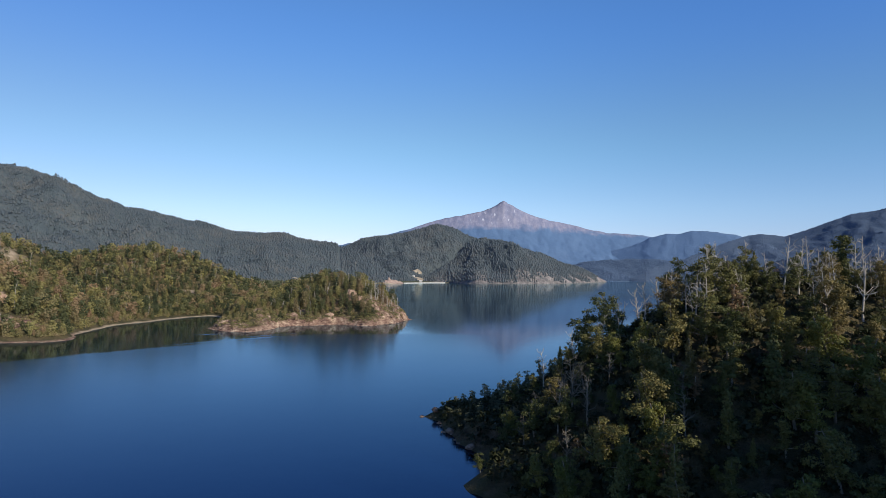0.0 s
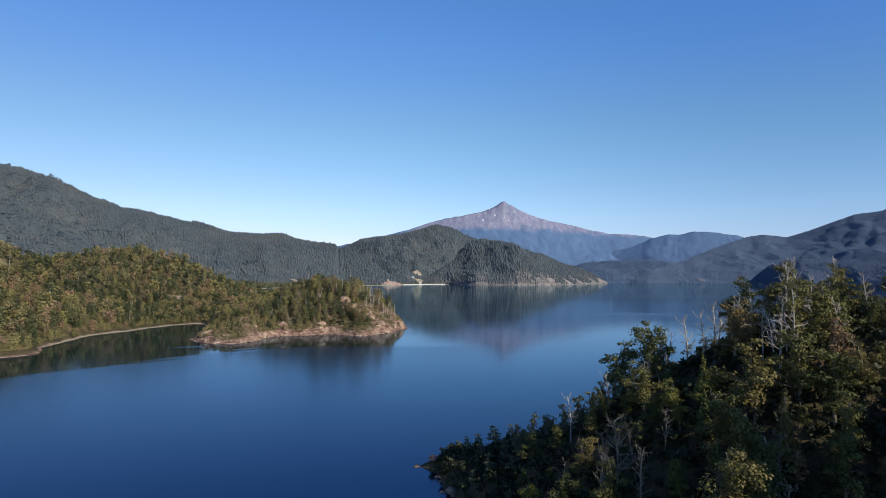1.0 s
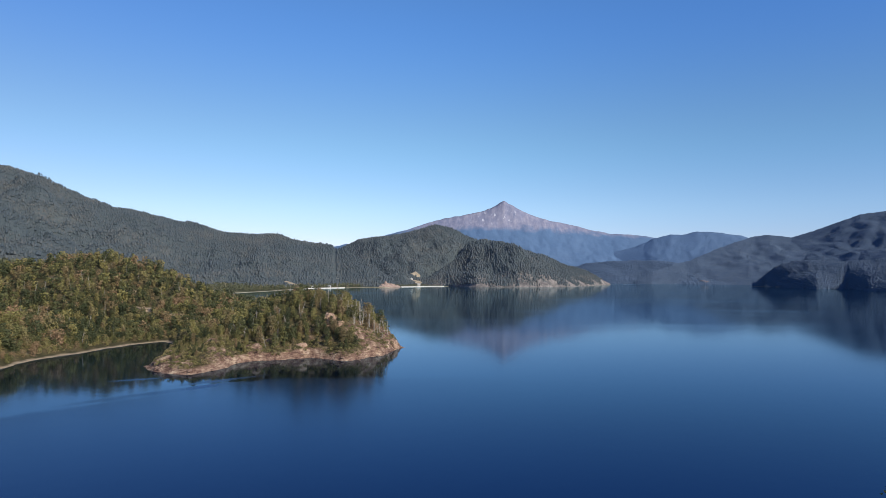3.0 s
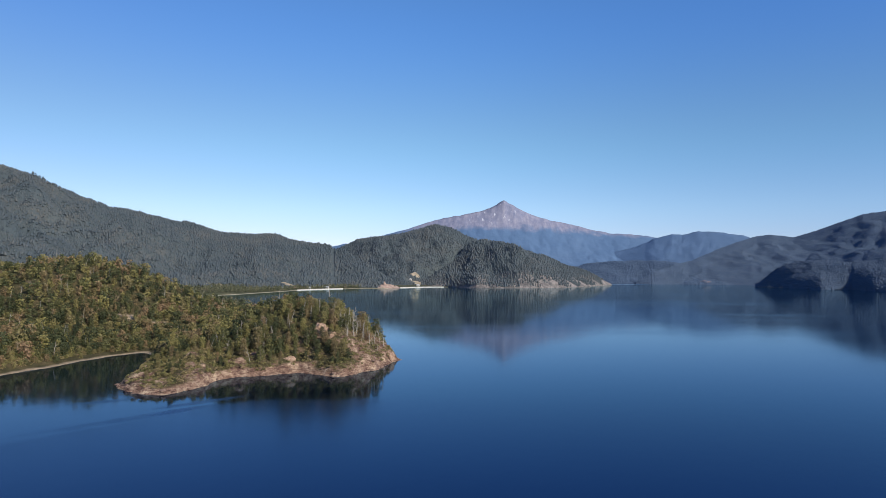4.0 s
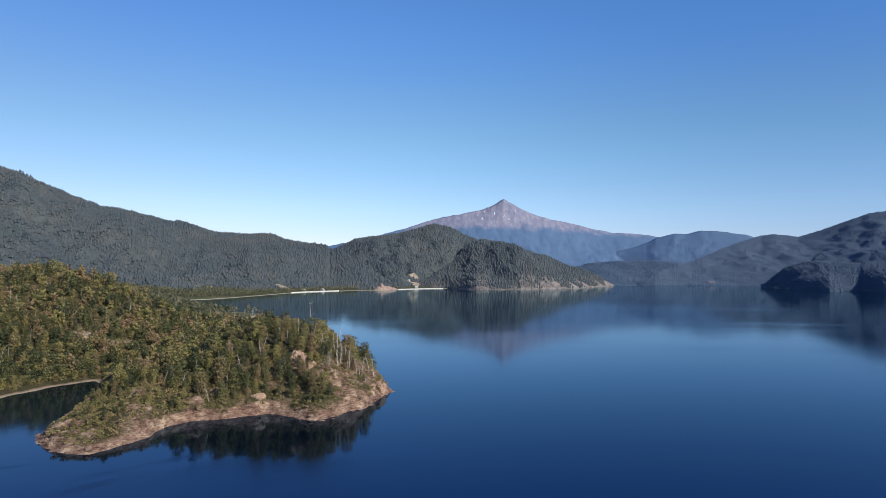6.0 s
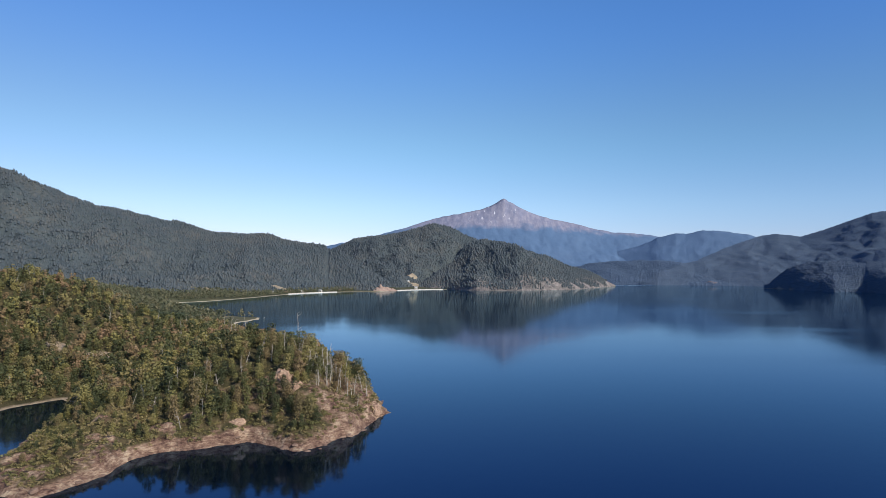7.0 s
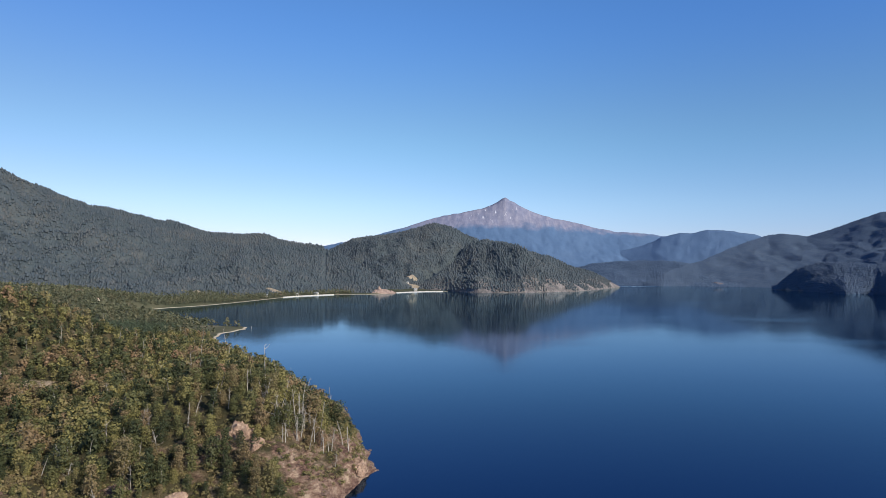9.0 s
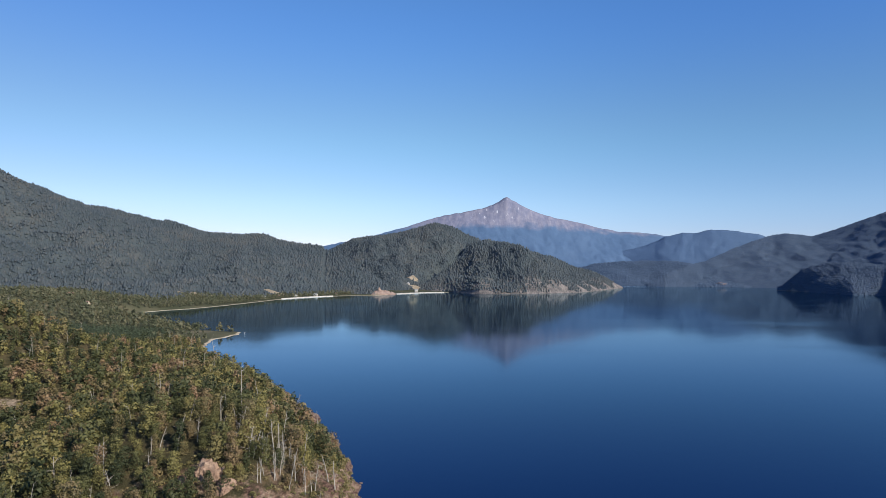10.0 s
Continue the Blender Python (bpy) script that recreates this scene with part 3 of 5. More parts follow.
VOLCANO = [(-20, 160), (-10.8, 224), (-9.2, 251), (-6.6, 293), (-4.0, 351), (-1.4, 414), (0.2, 458), (1.8, 485), (3.4, 507), (4.9, 538), (5.9, 574), (6.35, 604), (6.6, 612), (6.85, 603), (7.0, 590),
           (7.4, 574), (8.4, 529), (9.7, 485), (10.9, 455), (12.2, 437), (14.3, 389), (16.2, 354), (18.7, 340), (20.1, 322), (22.0, 300),
           (25.0, 270), (29.0, 230), (40, 160)]
BLUE_RIDGE = [(11.0, 4420, 40), (13.0, 4420, 110), (15.0, 4420, 168), (17.0, 4420, 214), (18.5, 4420, 246), (19.3, 4420, 268), (20.1, 4420, 300), (21.0, 4420, 318), (21.6, 4420, 330), (22.4, 4420, 322), (23.8, 4420, 347), (25.6, 4420, 333), (27.3, 4420, 315),
              (29.0, 4420, 258), (31.4, 4420, 205), (36, 4420, 150)]
# where the ranges meet the flat ground or the water: (bearing, distance)
LEFT_FOOT = [(-60, 1150), (-36, 1250), (-22, 1600), (-18.8, 1640), (-16, 1760), (-12.6, 1960), (-9.9, 2060), (-7.6, 2110), (-5.1, 2110), (-3.2, 2200)]
BACK_FOOT = [(-12, 2300), (-3, 2350), (0, 2500), (6, 2700), (13, 2900)]
POINT_FOOT = [(-2.0, 2420), (1.2, 2380), (4.1, 2236), (6.6, 2260), (9.5, 2342), (12.4, 2440), (14.4, 2700), (15.7, 2960), (16.5, 3110)]
VALLEY_FOOT = [(9, 3400), (27, 3550)]
RIGHT_FOOT = [(18.4, 3480), (20.0, 3420), (21.3, 3480), (24.5, 3590), (30, 3500), (60, 3300)]
DARK_FOOT = [(28.2, 3165), (29.2, 3140), (31, 2950), (33, 2800), (35, 2850), (36.5, 2700), (45, 2400), (60, 2000)]


def table(bearing, rows, k):
    return np.interp(bearing, [r[0] for r in rows], [r[k] for r in rows])


def slope_height(a, r, crest, foot, power, seed, gully=0.16, crag=4.0, wide=1.6, sharp=0.35):
    """Height of a mountainside at a bearing and a distance."""
    rc, zc, rf = table(a, crest, 1), table(a, crest, 2), table(a, foot, 1)
    x, y = r * np.sin(np.radians(a)), r * np.cos(np.radians(a))
    s = (r - rf) / np.maximum(rc - rf, 20)
    broad = sum(table(a + k * wide, crest, 2) for k in (-1.0, -0.6, -0.3, 0.0, 0.3, 0.6, 1.0)) / 7
    near_top = np.clip((s - sharp) / (1 - sharp), 0, 1) ** 2
    zc = np.where(s < 1, zc * near_top + broad * (1 - near_top), zc)
    front = np.clip(s, 0, 1) ** power
    back = np.clip(1 - (np.clip(s, 1, 3) - 1) * 1.3, 0, 1)
    z = zc * front * back
    ribs = fbm(x + 0.25 * y, y * 0.45, 260, 5, seed) + 0.35 * fbm(x, y, 70, 3, seed + 9)
    mid = np.clip(4 * s * (1 - s), 0, 1)
    if crest is BACK_HILL:      # a deep gully runs down towards the point
        z = z - 46 * np.exp(-((a - np.interp(r, [2690, 3230], [-0.35, 2.85])) / 0.42) ** 2) * np.clip((r - 2600) / 120, 0, 1) * np.clip((3330 - r) / 100, 0, 1)
    z = z + zc * gully * ribs * mid + fbm(x, y, 40, 3, seed + 20) * crag * np.clip(s * 6, 0, 1)
    return np.where(s < 0, -3 + 0 * z, z)


def polar_sheet(name, a0, a1, da, crest, foot, dr, beyond, power, seed, gully, mat, label, crag=4.0, wide=1.6, sharp=0.35):
    az = np.arange(a0, a1 + da / 2, da)
    rows = int(max(table(az, crest, 1) - table(az, foot, 1)) / dr)
    u = np.concatenate([[-0.02], np.linspace(0, 1, rows), 1 + np.linspace(0.03, beyond, 8)])
    rc, rf = table(az, crest, 1), table(az, foot, 1)
    a = np.repeat(az[:, None], len(u), 1)
    r = rf[:, None] + u[None, :] * np.maximum(rc - rf, 20)[:, None]
    z = slope_height(a, r, crest, foot, power, seed, gully, crag, wide, sharp)
    v = np.stack([r * np.sin(np.radians(a)), CENTRE_Y + r * np.cos(np.radians(a)), z], -1).reshape(-1, 3)
    m, k = len(az), len(u)
    i = (np.arange(m - 1)[:, None] * k + np.arange(k - 1)[None, :]).ravel()
    return solid(name, mesh_from(name, v, np.stack([i, i + k, i + k + 1, i + 1], 1)[:, ::-1], True), mat, None, label, "mountain", kind="structure")


def sheet(name, xs, ys, fn, mat, label, open_ground=None):
    x, y = np.meshgrid(xs, ys, indexing="ij")
    tone = None if open_ground is None else open_ground(x, y).ravel()
    z, d = fn(x, y)
    v = np.stack([x, y, z], -1).reshape(-1, 3)
    m, k = x.shape
    i = (np.arange(m - 1)[:, None] * k + np.arange(k - 1)[None, :]).ravel()
    q = np.stack([i, i + k, i + k + 1, i + 1], 1)
    high = (v[:, 2].reshape(m, k) > -6.0)
    live = (high[:-1, :-1] | high[1:, :-1] | high[:-1, 1:] | high[1:, 1:]).ravel()
    q = q[live]
    used = np.unique(q)
    back = np.zeros(len(v), np.int64)
    back[used] = np.arange(len(used))
    return solid(name, mesh_from(name, v[used], back[q], True, None if tone is None else tone[used]), mat, None, label, "ground", kind="structure")


# lake and its bed
R = 4900.0
solid("ground", mesh_from("ground", [(-R, -R, -7), (R, -R, -7), (R, R, -7), (-R, R, -7)], [(0, 1, 2, 3)]), LAKEBED, None,
      "dark silty lake bed under the water", "ground", kind="structure")
solid("water", mesh_from("water", [(-R, -R, 0), (R, -R, 0), (R, R, 0), (-R, R, 0)], [(0, 1, 2, 3)]), WATER, None,
      "deep blue calm lake water with faint wind streaks", "water", kind="structure")

sheet("ground_headland", np.concatenate([np.arange(-760, -180, 3.0), np.arange(-180, 4, 1.3)]),
      np.concatenate([np.arange(180, 410, 3.0), np.arange(410, 560, 1.3), np.arange(560, 1008, 3.0)]), headland, GROUND_ROCKY, "rocky wooded headland with a reddish rock shore", bare_here)
sheet("ground_lowland", np.arange(-1500, 62, 9.0), np.arange(1000, 2750, 9.0), headland, LOWLAND, "flat sandy lake shore below the wooded hills")
sheet("ground_near_hill", np.arange(-10, 420, 3.0), np.arange(-230, 280, 3.0), near_hill, GROUND_SHADED, "shaded wooded hill above the lake, with an unseen hill added to shade it")

polar_sheet("mountain_left", -58, -4.0, 0.2, LEFT_RANGE, LEFT_FOOT, 22, 0.25, 1.15, 40, 0.18, RANGE_MAT, "long wooded mountain range, grey green with painted haze")
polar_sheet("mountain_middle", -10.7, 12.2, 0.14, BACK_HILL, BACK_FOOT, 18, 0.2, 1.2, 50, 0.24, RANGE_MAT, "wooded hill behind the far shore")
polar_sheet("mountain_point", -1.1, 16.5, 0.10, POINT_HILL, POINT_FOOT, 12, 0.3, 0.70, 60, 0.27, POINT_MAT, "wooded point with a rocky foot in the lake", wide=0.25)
polar_sheet("mountain_valley", 9, 26.4, 0.16, VALLEY_RIDGE, VALLEY_FOOT, 20, 0.1, 1.0, 70, 0.12, FAR_HAZE_MAT, "low hazy wooded ridge across the lake")
polar_sheet("mountain_right", 18.6, 58, 0.16, RIGHT_RANGE, RIGHT_FOOT, 16, 0.1, 1.0, 80, 0.09, FAR_HAZE_MAT, "dark wooded mountain on the far shore, blued for haze", 2.5)
polar_sheet("mountain_dark", 28.2, 58, 0.12, DARK_HILL, DARK_FOOT, 12, 0.3, 0.7, 90, 0.14, FAR_HAZE_MAT, "dark wooded hill at the water's edge, blued for haze")
polar_sheet("backdrop_ridge", 11, 34, 0.10, BLUE_RIDGE, [(10, 4220), (17, 4130), (20, 3950), (36, 3950)], 14, 0.06, 1.1, 130, 0.03, BLUE_HAZE_MAT, "distant wooded ridge beside the volcano, blue with painted haze", 3.0)
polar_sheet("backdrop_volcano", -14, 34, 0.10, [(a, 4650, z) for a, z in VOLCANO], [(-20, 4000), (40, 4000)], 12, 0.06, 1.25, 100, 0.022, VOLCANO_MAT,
            "distant bare volcano with snow patches above forest painted haze blue", 3.0, 4.0, 0.78)


# ---- plants ----
def cards(rng, lobes, count, size, spread=0.55, inner=0.5, outer=1.35, up=0.25):
    """Leaf sprays: small triangles on the skins of the crown's lobes, turned mostly outwards."""
    lobes = np.asarray(lobes, float)
    w = (lobes[:, 3] * lobes[:, 5])
    pick = rng.choice(len(lobes), count, p=w / w.sum())
    d = rng.normal(size=(count, 3))
    d[:, 2] = d[:, 2] * 0.85 + 0.2
    d /= np.linalg.norm(d, axis=1)[:, None]
    far = np.minimum(rng.uniform(inner, outer, (count, 1)), rng.uniform(0.6, outer, (count, 1)))
    c = lobes[pick, :3] + d * lobes[pick, 3:] * far
    nrm = d + rng.normal(size=(count, 3)) * spread + np.array([0, 0, up])
    nrm /= np.linalg.norm(nrm, axis=1)[:, None]
    t = np.cross(nrm, rng.normal(size=(count, 3)))
    t /= np.linalg.norm(t, axis=1)[:, None] + 1e-9
    b = np.cross(nrm, t)
    s = size * rng.uniform(0.6, 1.4, (count, 1))
    v = np.stack([c - t * s * 0.62 - b * s * 0.30, c + t * s * 0.62 - b * s * rng.uniform(0.1, 0.4, (count, 1)), c + t * s * rng.uniform(-0.3, 0.3, (count, 1)) + b * s * 0.62], 1)
    return v.reshape(-1, 3), np.arange(count * 3).reshape(-1, 3)


def crown_shape(rng, high, wide=0.19, low=0.22, point=0.5):
    """Lobes of a closed crown: a core that tapers upwards, with uneven bosses round it."""
    out = []
    lean = rng.normal(size=2) * 0.03 * high
    for i in range(6):
        k = low + (0.9 - low) * i / 5
        r = high * wide * (1 - point * max(0, (k - 0.45) / 0.55)) * (0.75 + 0.25 * min(1, (k - low) / 0.15 + 0.4)) * rng.uniform(0.85, 1.1)
        out.append((lean[0] * k, lean[1] * k, k * high, r * 0.85, r * 0.85, high * 0.11))
    for i in range(9):
        k = rng.uniform(low + 0.05, 0.92)
        th = rng.uniform(0, 6.283)
        r = high * wide * (1 - point * max(0, (k - 0.45) / 0.55))
        b = high * rng.uniform(0.05, 0.10)
        out.append((lean[0] * k + math.cos(th) * r * 0.8, lean[1] * k + math.sin(th) * r * 0.8, k * high, b * 1.2, b * 1.2, b * 0.85))
    return out


def far_crown(rng, wide, high, blunt):
    """A far tree's crown: a small uneven cone or dome over a skirt of six sides."""
    th = np.arange(6) * math.pi / 3 + rng.uniform(-0.3, 0.3, 6)
    rings = []
    for k, z in ((1.0, 0.18), (blunt, 0.72)):
        r = wide * k * rng.uniform(0.7, 1.25, 6)
        rings.append(np.stack([np.cos(th) * r, np.sin(th) * r, high * (z + rng.uniform(-0.1, 0.1, 6))], 1))
    v = np.concatenate([rings[0], rings[1], [[wide * rng.normal() * 0.12, wide * rng.normal() * 0.12, high]]])
    q = []
    for i in range(6):
        j = (i + 1) % 6
        q += [(i, j, 6 + j), (i, 6 + j, 6 + i), (6 + i, 6 + j, 12)]
    return v, np.array(q)


def tube(points, radii, sides=6):
    points = np.asarray(points, float)
    v = []
    for i, (p, r) in enumerate(zip(points, radii)):
        d = points[min(i + 1, len(points) - 1)] - points[max(i - 1, 0)]
        d = d / (np.linalg.norm(d) + 1e-9)
        a = np.cross(d, (0.31, 0.95, 0.05))
        a /= np.linalg.norm(a) + 1e-9
        b = np.cross(d, a)
        for k in range(sides):
            th = 2 * math.pi * k / sides
            v.append(p + (a * math.cos(th) + b * math.sin(th)) * r)
    q = [(i * sides + k, i * sides + (k + 1) % sides, (i + 1) * sides + (k + 1) % sides, (i + 1) * sides + k) for i in range(len(points) - 1) for k in range(sides)]
    return np.array(v), np.array(q)


def joined(pieces):
    vs, qs, n = [], [], 0
    for v, q in pieces:
        vs.append(v)
        qs.append(np.asarray(q) + n)
        n += len(v)
    return np.concatenate(vs), np.concatenate(qs)


def bent(rng, start, way, length, steps=4, wander=0.12, rise=0.0):
    p = np.array(start, float)
    d = np.array(way, float)
    d /= np.linalg.norm(d)
    out = [p.copy()]
    for _ in range(steps):
        d = d + rng.normal(size=3) * wander + np.array([0, 0, rise])
        d /= np.linalg.norm(d)
        p = p + d * length / steps
        out.append(p.copy())
    return np.array(out)


def broadleaf_shape(rng, high, wide=0.2, bare=0.3, lobes=10):
    trunk = bent(rng, (0, 0, -0.4), (rng.normal() * 0.08, rng.normal() * 0.08, 1), high * 0.9, 6, 0.06)
    limbs, crowns = [], []
    for i in range(lobes):
        k = bare + (0.97 - bare) * (i + rng.uniform(0.2, 0.8)) / lobes
        at = trunk[0] + (trunk[-1] - trunk[0]) * min(k, 1)
        th = rng.uniform(0, 2 * math.pi)
        out = high * wide * (1.15 - 0.75 * k) * rng.uniform(0.5, 1.3)
        tip = at + np.array([math.cos(th) * out, math.sin(th) * out, high * rng.uniform(0.0, 0.07)])
        limbs.append((bent(rng, at, tip - at + np.array([0, 0, 0.1]), np.linalg.norm(tip - at), 3, 0.15), 0.022 * high * (1.15 - k) * 0.5))
        r = high * rng.uniform(0.06, 0.125) * (1.15 - 0.35 * k) * (10 / lobes) ** 0.3
        crowns.append((*tip, r * rng.uniform(0.9, 1.4), r * rng.uniform(0.9, 1.4), r * rng.uniform(0.5, 0.85)))
    core = [(*(trunk[0] + (trunk[-1] - trunk[0]) * k), high * wide * 0.42 * (1.1 - 0.6 * k), high * wide * 0.42 * (1.1 - 0.6 * k), high * 0.12) for k in (bare + 0.12, 0.45, 0.62, 0.78)]
    crowns += core
    return trunk, limbs, crowns


def cone_shape(rng, high, wide=0.15):
    trunk = bent(rng, (0, 0, -0.4), (0.02, 0.01, 1), high, 5, 0.02)
    crowns = []
    for i in range(9):
        k = 0.12 + 0.85 * i / 8
        r = high * wide * (1.08 - k) * rng.uniform(0.85, 1.15) + 0.12
        th = rng.uniform(0, 6.28)
        crowns.append((math.cos(th) * r * 0.3, math.sin(th) * r * 0.3, k * high, r, r, high * 0.08))
    return trunk, [], crowns


def tree_thing(name, rng, shape, high, count, size, leaf, wood, label):
    """A tree as one thing: trunk with limbs, and a crown of leaf clumps."""
    trunk, limbs, crowns = shape
    base = tagged(new(name), label, "tree")
    base.empty_display_size = 0.5
    rad = np.linspace(0.024 * high, 0.006 * high, len(trunk))
    solid("trunk", mesh_from("trunk", *tube(trunk, rad, 7), smooth=True), wood, base)
    if limbs:
        solid("branchwork", mesh_from("branchwork", *joined([tube(p, np.linspace(r, r * 0.35, len(p)), 3) for p, r in limbs]), smooth=True), wood, base, kind="stuff")
    solid("crown", mesh_from("crown", *cards(rng, crowns, count, size, 0.45, 0.4, 1.55)), leaf, base)
    return base


def dead_shape(rng, high, branches=12, lean=0.06, twigs=3):
    trunk = bent(rng, (0, 0, -0.4), (rng.normal() * lean, rng.normal() * lean, 1), high, 7, 0.05)
    out = []
    for i in range(branches):
        k = rng.uniform(0.28, 0.98)
        at = trunk[min(int(k * 7), 6)] + (trunk[min(int(k * 7) + 1, 7)] - trunk[min(int(k * 7), 6)]) * (k * 7 % 1)
        th = rng.uniform(0, 6.28)
        long = high * rng.uniform(0.10, 0.30) * (1.25 - k * 0.7)
        b = bent(rng, at, (math.cos(th), math.sin(th), rng.uniform(0.3, 1.3)), long, 4, 0.2, 0.06)
        limb = [tube(b, np.linspace(0.0075 * high * (1.2 - k * 0.6), 0.0025 * high, 5), 4)]
        for _ in range(twigs):
            j = rng.integers(1, 5)
            w = bent(rng, b[j], b[j] - b[j - 1] + rng.normal(size=3) * 0.6 * long / 4, long * rng.uniform(0.25, 0.55), 3, 0.25, 0.05)
            limb.append(tube(w, np.linspace(0.0034 * high, 0.0014 * high, 4), 3))
        out.append(limb)
    return trunk, out


def dead_tree_thing(rng, high, branches, label, wood=None, fine=False):
    trunk, limbs = dead_shape(rng, high, branches)
    base = tagged(new("dead_tree"), label, "dead tree")
    base.empty_display_size = 0.5
    wood = wood or DEADWOOD
    solid("trunk", mesh_from("trunk", *tube(trunk, np.linspace(0.020 * high, 0.005 * high, len(trunk)), 7), smooth=True), wood, base)
    if fine:
        solid("branchwork", mesh_from("branchwork", *joined([t for limb in limbs for t in limb]), smooth=True), wood, base, kind="stuff")
    else:
        for limb in limbs:
            solid("branch", mesh_from("branch", *joined(limb), smooth=True), wood, base)
    return base


rng = np.random.default_rng(4)
SHADY = "green evergreen broadleaf tree with an uneven crown on the shaded hill"
near_kinds = []
for i in range(6):
    h = 10.0
    near_kinds.append((tree_thing("broadleaf_tree", rng, broadleaf_shape(rng, h, rng.uniform(0.24, 0.36), 0.22, 15), h, 2900, 0.25, LEAF_NEAR, BARK, SHADY), 0.62))
for i in range(2):
    near_kinds.append((tree_thing("broadleaf_tree", rng, broadleaf_shape(rng, 9.0, 0.25, 0.2, 18), 9.0, 2800, 0.24, LEAF_LIGHT, BARK,
                                  "yellow-green broadleaf tree with a loose crown on the hill"), 0.12))
for i in range(2):
    near_kinds.append((tree_thing("conical_tree", rng, cone_shape(rng, 8.0), 8.0, 2200, 0.27, LEAF_NEAR, BARK, "young dark green conical tree among taller ones"), 0.10))
near_kinds.append((tree_thing("broadleaf_tree", rng, broadleaf_shape(rng, 8.5, 0.2, 0.2, 14), 8.5, 1100, 0.28, LEAF_RUST, DEADWOOD,
                              "half-dead tree with thin rust-brown foliage"), 0.06))
dead_kinds = [dead_tree_thing(rng, 10.0, b, "bare grey-white dead tree standing above the wood") for b in (9, 13, 17, 21)]
brown_kinds = [dead_tree_thing(rng, 8.0, b, "leafless brown tree with dense fine branches", wood=BARK, fine=True) for b in (26, 30)]

used_kinds = set()


def plant(ob, x, y, z, scale, turn, group):
    m = pose(x, y, z, rng.normal() * 2.0, rng.normal() * 2.0, turn) @ Matrix.Scale(scale, 4)
    if ob.name in used_kinds:
        made = copy_thing(ob, m)
        made.scale = (scale, scale, scale)
    else:
        used_kinds.add(ob.name)
        made = ob
        made.matrix_world = m
    return tagged(made, group=group)


def scatter(x0, x1, y0, y1, gap, jitter=0.42):
    xs, ys = np.meshgrid(np.arange(x0, x1, gap), np.arange(y0, y1, gap), indexing="ij")
    x = xs.ravel() + rng.uniform(-jitter, jitter, xs.size) * gap
    y = ys.ravel() + rng.uniform(-jitter, jitter, xs.size) * gap
    return x, y


# trees on the near hill
x, y = scatter(0, 135, 56, 245, 5.4)
z, d = near_hill(x, y)
ok = (d > 1.5) & (y > 60 + 0.10 * x) & (x < 0.80 * y + 16) & (y < 242)
weights = np.array([w for _, w in near_kinds])
weights[:6] /= 6
weights[6:10] /= 2
ok &= (rng.uniform(size=x.size) < np.where((y > 142) & (x > 39) & (x < 68), 0.35, np.where((y > 118) & (x > 26), 0.9, 1.0)))
x, y, z, d = x[ok], y[ok], z[ok], d[ok]
rear = (y > 150) | (x > 95) | (y < 72)
for px_, py_, pz_, pd_ in zip(x[~rear], y[~rear], z[~rear], d[~rear]):
    ob = near_kinds[rng.choice(len(near_kinds), p=weights / weights.sum())][0]
    s = rng.choice([rng.uniform(0.4, 0.75), rng.uniform(0.75, 1.4)]) * (0.9 if px_ < 30 and py_ > 126 else 1.0) * (0.55 + 0.45 * min(1, pd_ / 16))
    plant(ob, px_, py_, pz_ - 0.1, s, rng.uniform(0, 360), "trees on the near hill")
# dead trees along its crest
for i in range(34):
    px_, py_ = (rng.uniform(53, 66), rng.uniform(124, 140)) if i % 5 < 2 else (rng.uniform(70, 104), rng.uniform(116, 138))
    z1, d1 = near_hill(np.array([px_]), np.array([py_]))
    plant(dead_kinds[rng.integers(4)], px_, py_, z1[0] - 0.1, rng.uniform(0.75, 1.25), rng.uniform(0, 360), "dead trees on the near hill")
for i in range(10):
    px_, py_ = rng.uniform(16, 46), rng.uniform(98, 140)
    z1, d1 = near_hill(np.array([px_]), np.array([py_]))
    if d1[0] > 3:
        plant(brown_kinds[rng.integers(2)], px_, py_, z1[0] - 0.1, rng.uniform(0.7, 1.1), rng.uniform(0, 360), "dead trees on the near hill")


def wood_mesh(name, x, y, z, scale, kinds, mat, label, category="forest", rounded=False):
    """Many trees as one mesh, each a turned and scaled copy of one of a few crowns."""
    vs, qs, ts, n = [], [], [], 0
    pick = rng.integers(len(kinds), size=len(x))
    for k, (v, q) in enumerate(kinds):
        i = np.flatnonzero(pick == k)
        if not len(i):
            continue
        th = rng.uniform(0, 2 * math.pi, len(i))
        c, s = np.cos(th)[:, None], np.sin(th)[:, None]
        sc = scale[i][:, None]
        st = sc * rng.uniform(0.8, 1.15, (len(i), 1))
        vx = (v[None, :, 0] * c - v[None, :, 1] * s) * sc + x[i][:, None]
        vy = (v[None, :, 0] * s + v[None, :, 1] * c) * sc + y[i][:, None]
        vz = v[None, :, 2] * st + z[i][:, None]
        vs.append(np.stack([vx, vy, vz], -1).reshape(-1, 3))
        qs.append((q[None] + (np.arange(len(i)) * len(v))[:, None, None]).reshape(-1, q.shape[1]) + n)
        ts.append(np.repeat(rng.uniform(0, 1, len(i)), len(v)))
        n += len(i) * len(v)
    return solid(name, mesh_from(name, np.concatenate(vs), np.concatenate(qs), rounded, np.concatenate(ts)), mat, None, label, category, kind="stuff")


thick_kinds = [cards(rng, broadleaf_shape(rng, 10.0, 0.20, 0.05, 16)[2], 700, 0.42, 0.45, 0.4, 1.5) for _ in range(3)]
